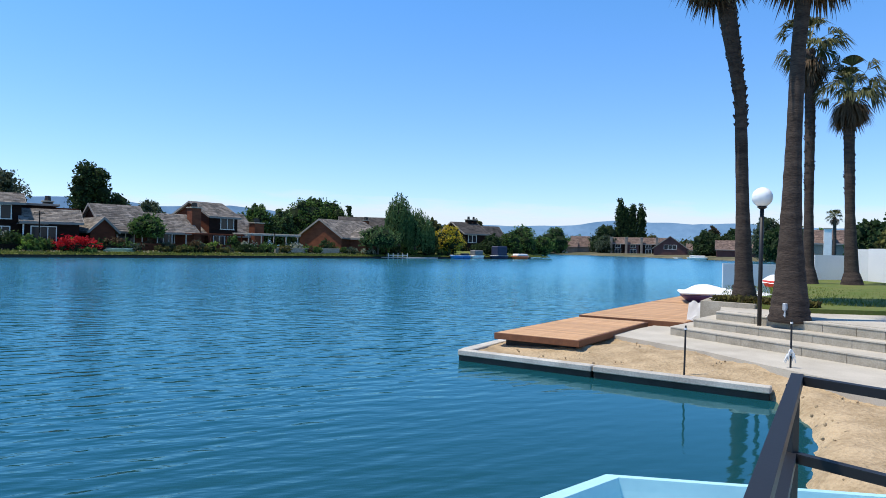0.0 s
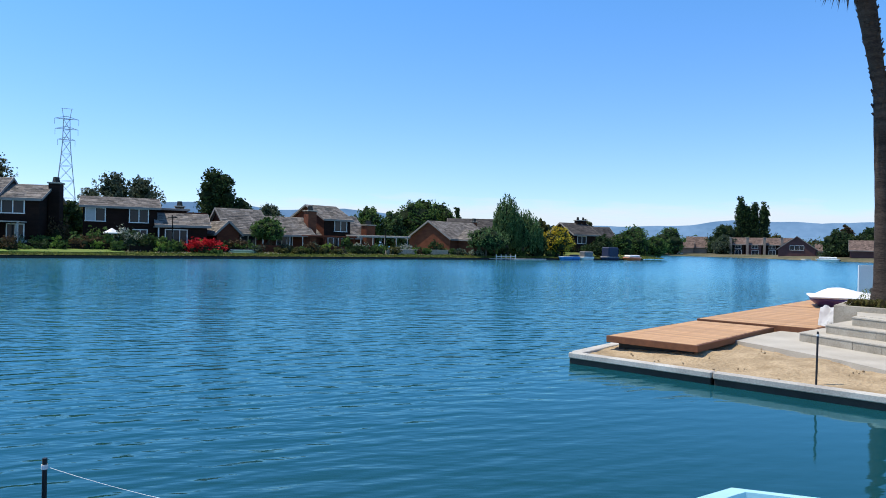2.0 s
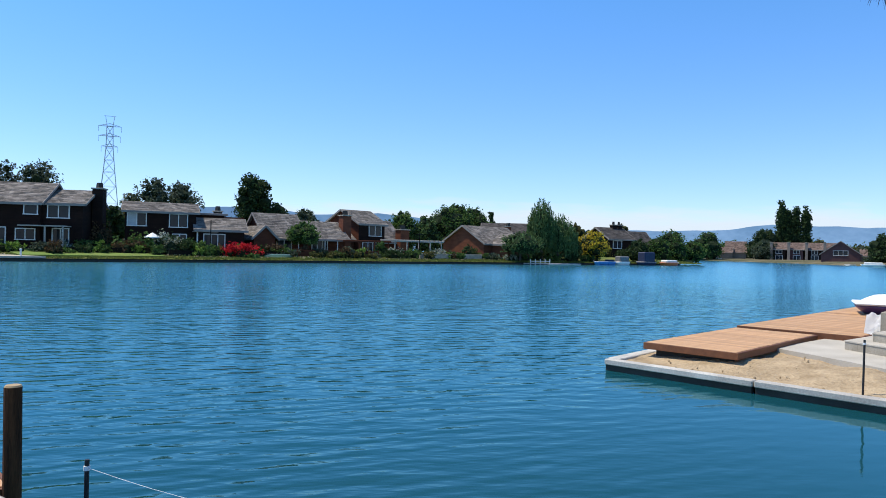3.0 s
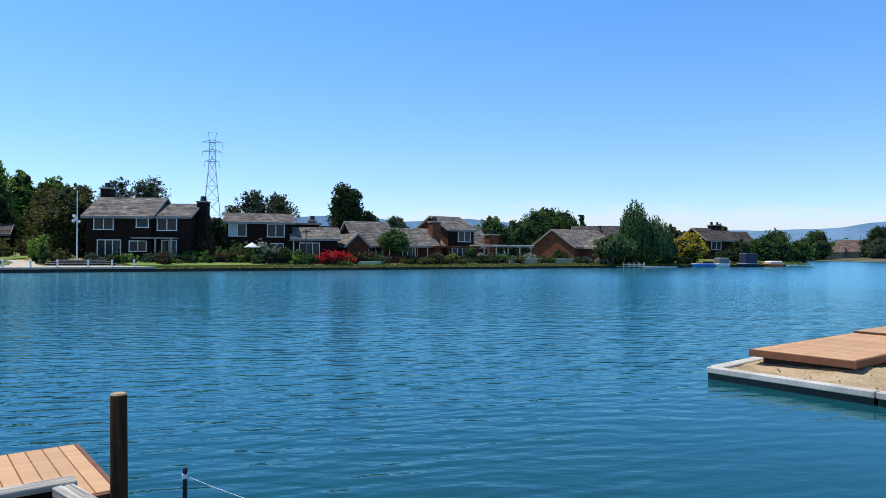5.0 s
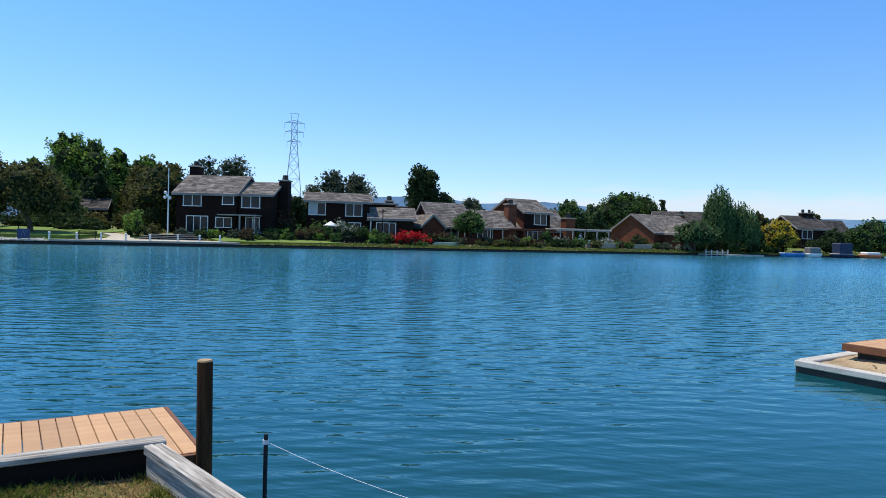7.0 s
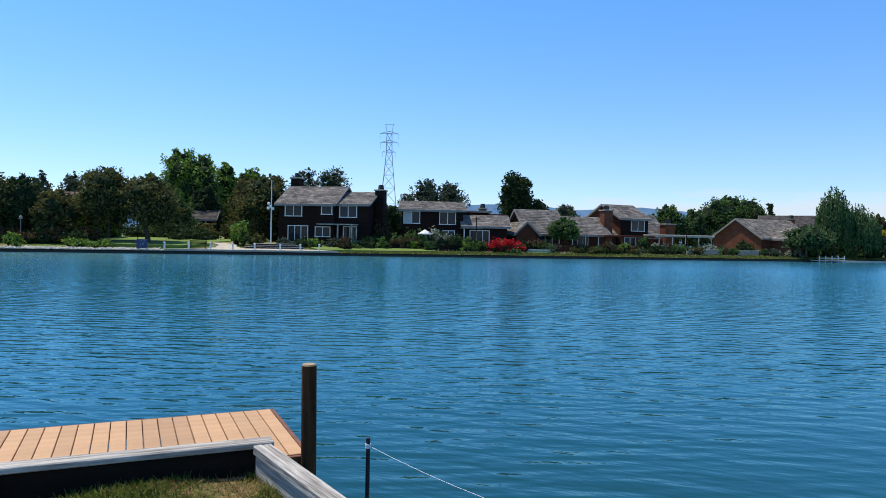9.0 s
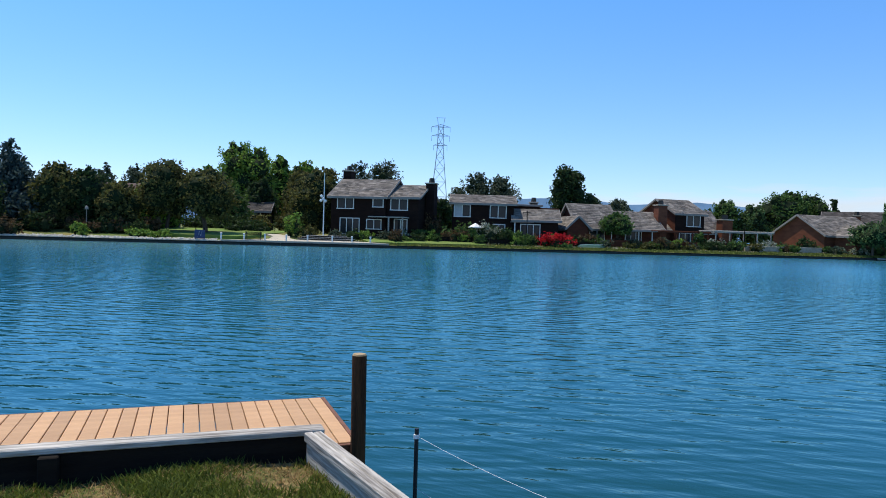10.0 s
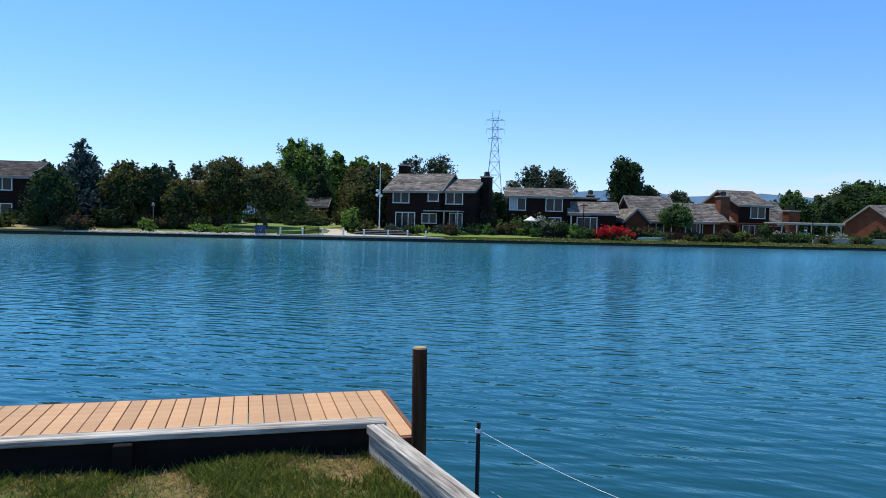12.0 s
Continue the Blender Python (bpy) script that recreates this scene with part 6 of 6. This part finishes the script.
single("ground_dry_lawn", bm, mat("dry_lawn", (0.30, 0.24, 0.11), 0.95, (0.2, 0.17, 0.07), 0.4, 6, 0.5), pose(0, 0, 0), "dry straw-yellow lawn before the far house", "lawn", kind="structure")

p0 = None
for s in (-38.0, -35.7, -33.6, -31.4, -29.2, -26.6, -24.5, -22.5):
    if p0 is None:
        p0 = thing("bollard", pose(*bank(s, 0.75), 0.46), "short white dock bollard on the landing", "bollard", "bollards on the landing")
        bm = bmesh.new()
        tube(bm, [(0, 0, -0.1), (0, 0, 0.62)], [0.09, 0.085], 10)
        part("shaft", bm, WHITE_PAINT, p0)
        bm = bmesh.new()
        tube(bm, [(0, 0, 0.621), (0, 0, 0.70), (0, 0, 0.74)], [0.12, 0.12, 0.05], 10)
        part("cap", bm, WHITE_PAINT, p0)
    else:
        copy_thing(p0, pose(*bank(s, 0.75), 0.46))
p = thing("park_bench", pose(*bank(-34.8, 1.25), 0.5, 0, 0, 23), "dark green slatted park bench facing the lake", "bench")
for k in range(4):
    part("seat_slat", boxed(-0.85, -0.2 + k * 0.11, 0.42, 0.85, -0.11 + k * 0.11, 0.46), DARK_WOOD, p)
for k in range(3):
    part("back_slat", boxed(-0.85, 0.27 + 0.02 * k, 0.54 + k * 0.12, 0.85, 0.3 + 0.02 * k, 0.63 + k * 0.12), DARK_WOOD, p)
for x in (-0.75, 0.7):
    part("leg", boxed(x, -0.2, -0.08, x + 0.06, -0.14, 0.42), BLACK_METAL, p)
    part("leg", boxed(x, 0.24, -0.08, x + 0.06, 0.3, 0.9), BLACK_METAL, p)
    part("armrest", boxed(x, -0.22, 0.62, x + 0.06, 0.24, 0.66), BLACK_METAL, p)
SIGN_BLUE = mat("sign_blue", (0.035, 0.05, 0.13), 0.5, (0.03, 0.04, 0.1), 2, 9, 0.1)
p = thing("sign_board", pose(*bank(-40.1, 0.8), 0.42, 0, 0, 20), "dark blue sign with a white emblem on two posts", "sign")
part("panel", boxed(-0.52, -0.03, 0.1, 0.52, 0.03, 1.0, 0.01), SIGN_BLUE, p)
for x in (-0.45, 0.4):
    part("post", boxed(x, 0.032, -0.1, x + 0.08, 0.1, 1.2), DARK_WOOD, p)
part("emblem", beam(beam(beam(bmesh.new(), (-0.18, -0.036, 0.3), (-0.05, -0.036, 0.85), 0.09, 0.006), (-0.05, -0.036, 0.85), (0.1, -0.036, 0.35), 0.09, 0.006), (0.1, -0.036, 0.35), (0.22, -0.036, 0.85), 0.09, 0.006), WHITE_PAINT, p, "white zigzag emblem")

# stones along the edge: one heap
bm = bmesh.new()
rng = random.Random(3)
for k in range(1500):
    s = rng.uniform(-59.5, -35.5)
    d = 0.45 + abs(rng.gauss(0, 0.75))
    if d > 2.1 or (s > -38.5 and d > 0.9):
        continue
    x, y = bank(s, d)
    r = rng.uniform(0.08, 0.2)
    m = Matrix.Translation((x, y, bank_z(d) + 0.03)) @ Euler((rng.random() * 6, rng.random() * 6, rng.random() * 6)).to_matrix().to_4x4() @ Matrix.Diagonal((r, r * rng.uniform(0.6, 1), r * rng.uniform(0.45, 0.8), 1))
    bmesh.ops.create_icosphere(bm, subdivisions=1, radius=1, matrix=m)
single("riprap_stones", bm, STONE, pose(0, 0, 0), "pale rounded riprap stones along the water's edge", "stones", kind="stuff")

# tufts along the whole bank: one sheet of rough grass
rng2 = np.random.default_rng(8)
n = 16000
s_, d_ = rng2.uniform(-36, 92, n), 0.45 + np.abs(rng2.normal(0, 1.7, n))
k_ = d_ < 5.5
pts = np.array([(*bank(a, b), bank_z(b)) for a, b in zip(s_[k_], d_[k_])])
o = new("bank_grass", quads_mesh("bank_grass", leaves(rng2, pts + [0, 0, 0.05], 0.17, -1.2, 1.8), leaf_mat("rough_grass", (0.22, 0.24, 0.05), (0.09, 0.12, 0.03))))
tagged(o, "rough yellow-green grass and groundcover on the far bank", "grass", kind="stuff")
n = 3500
pts = np.array([(*bank(a, b), bank_z(b) + 0.12) for a, b in zip(rng2.uniform(-20, 66, n), rng2.uniform(2.0, 4.4, n)) if noise.noise((a * 0.35, b, 9)) > 0.1])
o = new("flower_bed", quads_mesh("flower_bed", leaves(rng2, pts, 0.16, -0.5, 1.2), leaf_mat("bed_flowers", (0.55, 0.42, 0.3), (0.1, 0.16, 0.04))))
tagged(o, "mixed small flowers and green bedding on the far bank", "flowers", kind="stuff")

# white garden umbrella and an upturned canoe
p = thing("garden_umbrella", pose(*bank(-9.4, 5.6), 0.8), "white garden umbrella among the flowering bushes", "umbrella")
bm = bmesh.new()
tube(bm, [(0, 0, -0.2), (0, 0, 2.35)], [0.03, 0.025], 8)
part("pole", bm, WHITE_PAINT, p)
bm = bmesh.new()
rim = [bm.verts.new((math.cos(k * math.pi / 4) * 0.85, math.sin(k * math.pi / 4) * 0.85, 1.85)) for k in range(8)]
low = [bm.verts.new((math.cos(k * math.pi / 4) * 0.84, math.sin(k * math.pi / 4) * 0.84, 1.74)) for k in range(8)]
tip = bm.verts.new((0, 0, 2.36))
for k in range(8):
    bm.faces.new((rim[k], rim[(k + 1) % 8], tip))
    bm.faces.new((low[k], low[(k + 1) % 8], rim[(k + 1) % 8], rim[k]))
part("canopy", bm, WHITE_PAINT, p)
p = thing("canoe", pose(*bank(4.4, 2.9), 0.62, 0, 0, 30), "pale green canoe lying upside down on the bank", "canoe")
bm = bmesh.new()
secs = []
for i in range(11):
    f = i / 10 * 2 - 1
    w, h = 0.38 * (1 - abs(f) ** 2.2) + 0.02, 0.36 * (1 - 0.5 * abs(f) ** 3)
    secs.append([bm.verts.new((f * 1.9, math.cos(math.pi * k / 8) * w, math.sin(math.pi * k / 8) ** 0.8 * h)) for k in range(9)])
for a, c in zip(secs, secs[1:]):
    for k in range(8):
        bm.faces.new((a[k], a[k + 1], c[k + 1], c[k]))
bmesh.ops.solidify(bm, geom=bm.faces[:], thickness=0.02)
part("hull", bm, mat("pale_green_hull", (0.20, 0.34, 0.24), 0.45, (0.15, 0.27, 0.19), 2, 12, 0.1), p, smooth=True)
part("keel", boxed(-1.6, -0.02, 0.34, 1.6, 0.02, 0.39), WHITE_PAINT, p)

# small white jetty and boats at the end of the bank
p = thing("jetty", pose(*bank(42.8, -0.9), 0, 0, 0, 23), "small jetty with white posts", "jetty")
part("platform", boxed(-0.2, -0.5, 0.12, 4.6, 0.8, 0.26), CAP_WHITE, p)
for k in range(5):
    part("post", boxed(k * 1.05, -0.45, -0.6, k * 1.05 + 0.09, -0.36, 0.85), WHITE_PAINT, p)
part("rail", boxed(0, -0.44, 0.5, 4.3, -0.34, 0.58), WHITE_PAINT, p)
p = thing("float_dock", pose(*bank(46.5, -1.6), 0, 0, 0, 23), "low pale floating dock along the bank", "dock")
part("platform", boxed(0, 0, -0.1, 7.5, 1.3, 0.22, 0.02), CAP_WHITE, p)
NAVY = mat("navy_canvas", (0.02, 0.03, 0.075), 0.7, (0.015, 0.022, 0.05), 2, 9, 0.4, bdist=0.03)
BLUE_HULL = mat("blue_hull", (0.05, 0.22, 0.5), 0.35, (0.04, 0.17, 0.42), 2, 9, 0.05)
ORANGE = mat("orange_hull", (0.7, 0.16, 0.04), 0.4, (0.6, 0.12, 0.03), 2, 9, 0.05)


def far_boat(x, y, yaw, l, w, hmat, label, top=None, tmat=None):
    b = thing("moored_boat", pose(x, y, 0.02, 0, 0, yaw), label, "boat", "boats moored at the far bank")
    part("hull", hull(bmesh.new(), l, w, -0.15, 0.55), hmat, b, smooth=True)
    part("gunwale", boxed(-l * 0.44, -w * 0.44, 0.551, l * 0.44, w * 0.44, 0.62, 0.02), WHITE_PAINT, b)
    if top:
        part("cover", boxed(-l * 0.36, -w * 0.4, 0.622, l * 0.36, w * 0.4, 0.62 + top, 0.15), tmat, b)
    return b


far_boat(55.6, 104.2, 20, 2.6, 1.4, BLUE_HULL, "small bright blue boat at its mooring")
far_boat(57.6, 105.0, 20, 2.4, 1.2, BLUE_HULL, "small bright blue boat with a cover", 0.3, NAVY)
far_boat(60.6, 106.2, 25, 3.4, 1.6, WHITE_PAINT, "white motor boat with a grey cover", 0.9, mat("grey_canvas", (0.2, 0.2, 0.2), 0.8, (0.12, 0.12, 0.12), 2, 9, 0.3))
far_boat(67.0, 109.0, 24, 4.2, 2.0, NAVY, "boat under a boxy navy canvas cover", 1.7, NAVY)
far_boat(73.3, 111.6, 24, 4.6, 1.8, ORANGE, "orange and white boat at the dock", 0.35, WHITE_PAINT)
p = thing("float_dock", pose(52.0, 103.3, 0, 0, 0, 23), "long low timber dock beside the boats", "dock")
part("platform", boxed(0, 0, -0.1, 25, 1.0, 0.24, 0.02), GREY_WOOD, p)
for x, y, m, lab in ((158.5, 147.5, WHITE_PAINT, "white boat drawn up on the sandy shore"), (130, 93.5, WHITE_PAINT, "white boat moored across the channel"), (136.5, 93.5, ORANGE, "orange boat moored across the channel"), (176, 236, WHITE_PAINT, "white boat moored far across the channel")):
    far_boat(x, y, -45, 6.0, 2.0, m, lab, 0.5, m)
for a, c in (((182, 252), (194, 214)), ((178, 182), (163, 158))):
    p = thing("float_dock", pose(*a, 0), "pale dock on the shore across the channel", "dock")
    d = Vector(c) - Vector(a)
    part("platform", beam(bmesh.new(), (-1.5, -1, 0.1), (d.x - 1.5, d.y - 1, 0.1), 1.6, 0.5), CAP_WHITE, p)

# low cloud over the hills
m = bpy.data.materials.new("cloud_bank")
m.use_nodes = True
nn, ll = m.node_tree.nodes, m.node_tree.links
b = nn["Principled BSDF"]
b.inputs["Base Color"].default_value = (0.85, 0.88, 0.92, 1)
b.inputs["Roughness"].default_value = 1.0
em = nn.new("ShaderNodeEmission")
em.inputs[0].default_value = (0.66, 0.76, 0.86, 1)
em.inputs[1].default_value = 0.78
tc = nn.new("ShaderNodeTexCoord")
mp = nn.new("ShaderNodeMapping")
mp.inputs["Scale"].default_value = (0.0022, 0.0022, 0.012)
nz = nn.new("ShaderNodeTexNoise")
nz.inputs["Scale"].default_value = 1.0
nz.inputs["Detail"].default_value = 7
ll.new(tc.outputs["Object"], mp.inputs[0])
ll.new(mp.outputs[0], nz.inputs[0])
sx = nn.new("ShaderNodeSeparateXYZ")
ll.new(tc.outputs["Object"], sx.inputs[0])
fall = nn.new("ShaderNodeMapRange")
fall.inputs[1].default_value, fall.inputs[2].default_value = 150, 380
fall.inputs[3].default_value, fall.inputs[4].default_value = 0.34, -0.42
ll.new(sx.outputs[2], fall.inputs[0])
ad = nn.new("ShaderNodeMath")
ad.operation = "ADD"
ll.new(nz.outputs[0], ad.inputs[0])
ll.new(fall.outputs[0], ad.inputs[1])
al = nn.new("ShaderNodeMapRange")
al.inputs[1].default_value, al.inputs[2].default_value = 0.34, 0.72
ll.new(ad.outputs[0], al.inputs[0])
tr = nn.new("ShaderNodeBsdfTransparent")
mx = nn.new("ShaderNodeMixShader")
ll.new(al.outputs[0], mx.inputs[0])
ll.new(tr.outputs[0], mx.inputs[1])
ll.new(em.outputs[0], mx.inputs[2])
ll.new(mx.outputs[0], nn["Material Output"].inputs[0])
bm = bmesh.new()
lo = [bm.verts.new((math.sin(radians(a)) * 4400, math.cos(radians(a)) * 4400, -5)) for a in range(2, 80, 2)]
hi = [bm.verts.new((math.sin(radians(a)) * 4400, math.cos(radians(a)) * 4400, 480)) for a in range(2, 80, 2)]
for i in range(len(lo) - 1):
    bm.faces.new((lo[i], lo[i + 1], hi[i + 1], hi[i]))
single("backdrop_cloud", bm, m, pose(0, 0, 0), "low white cloud lying over the hills", "cloud", kind="structure")
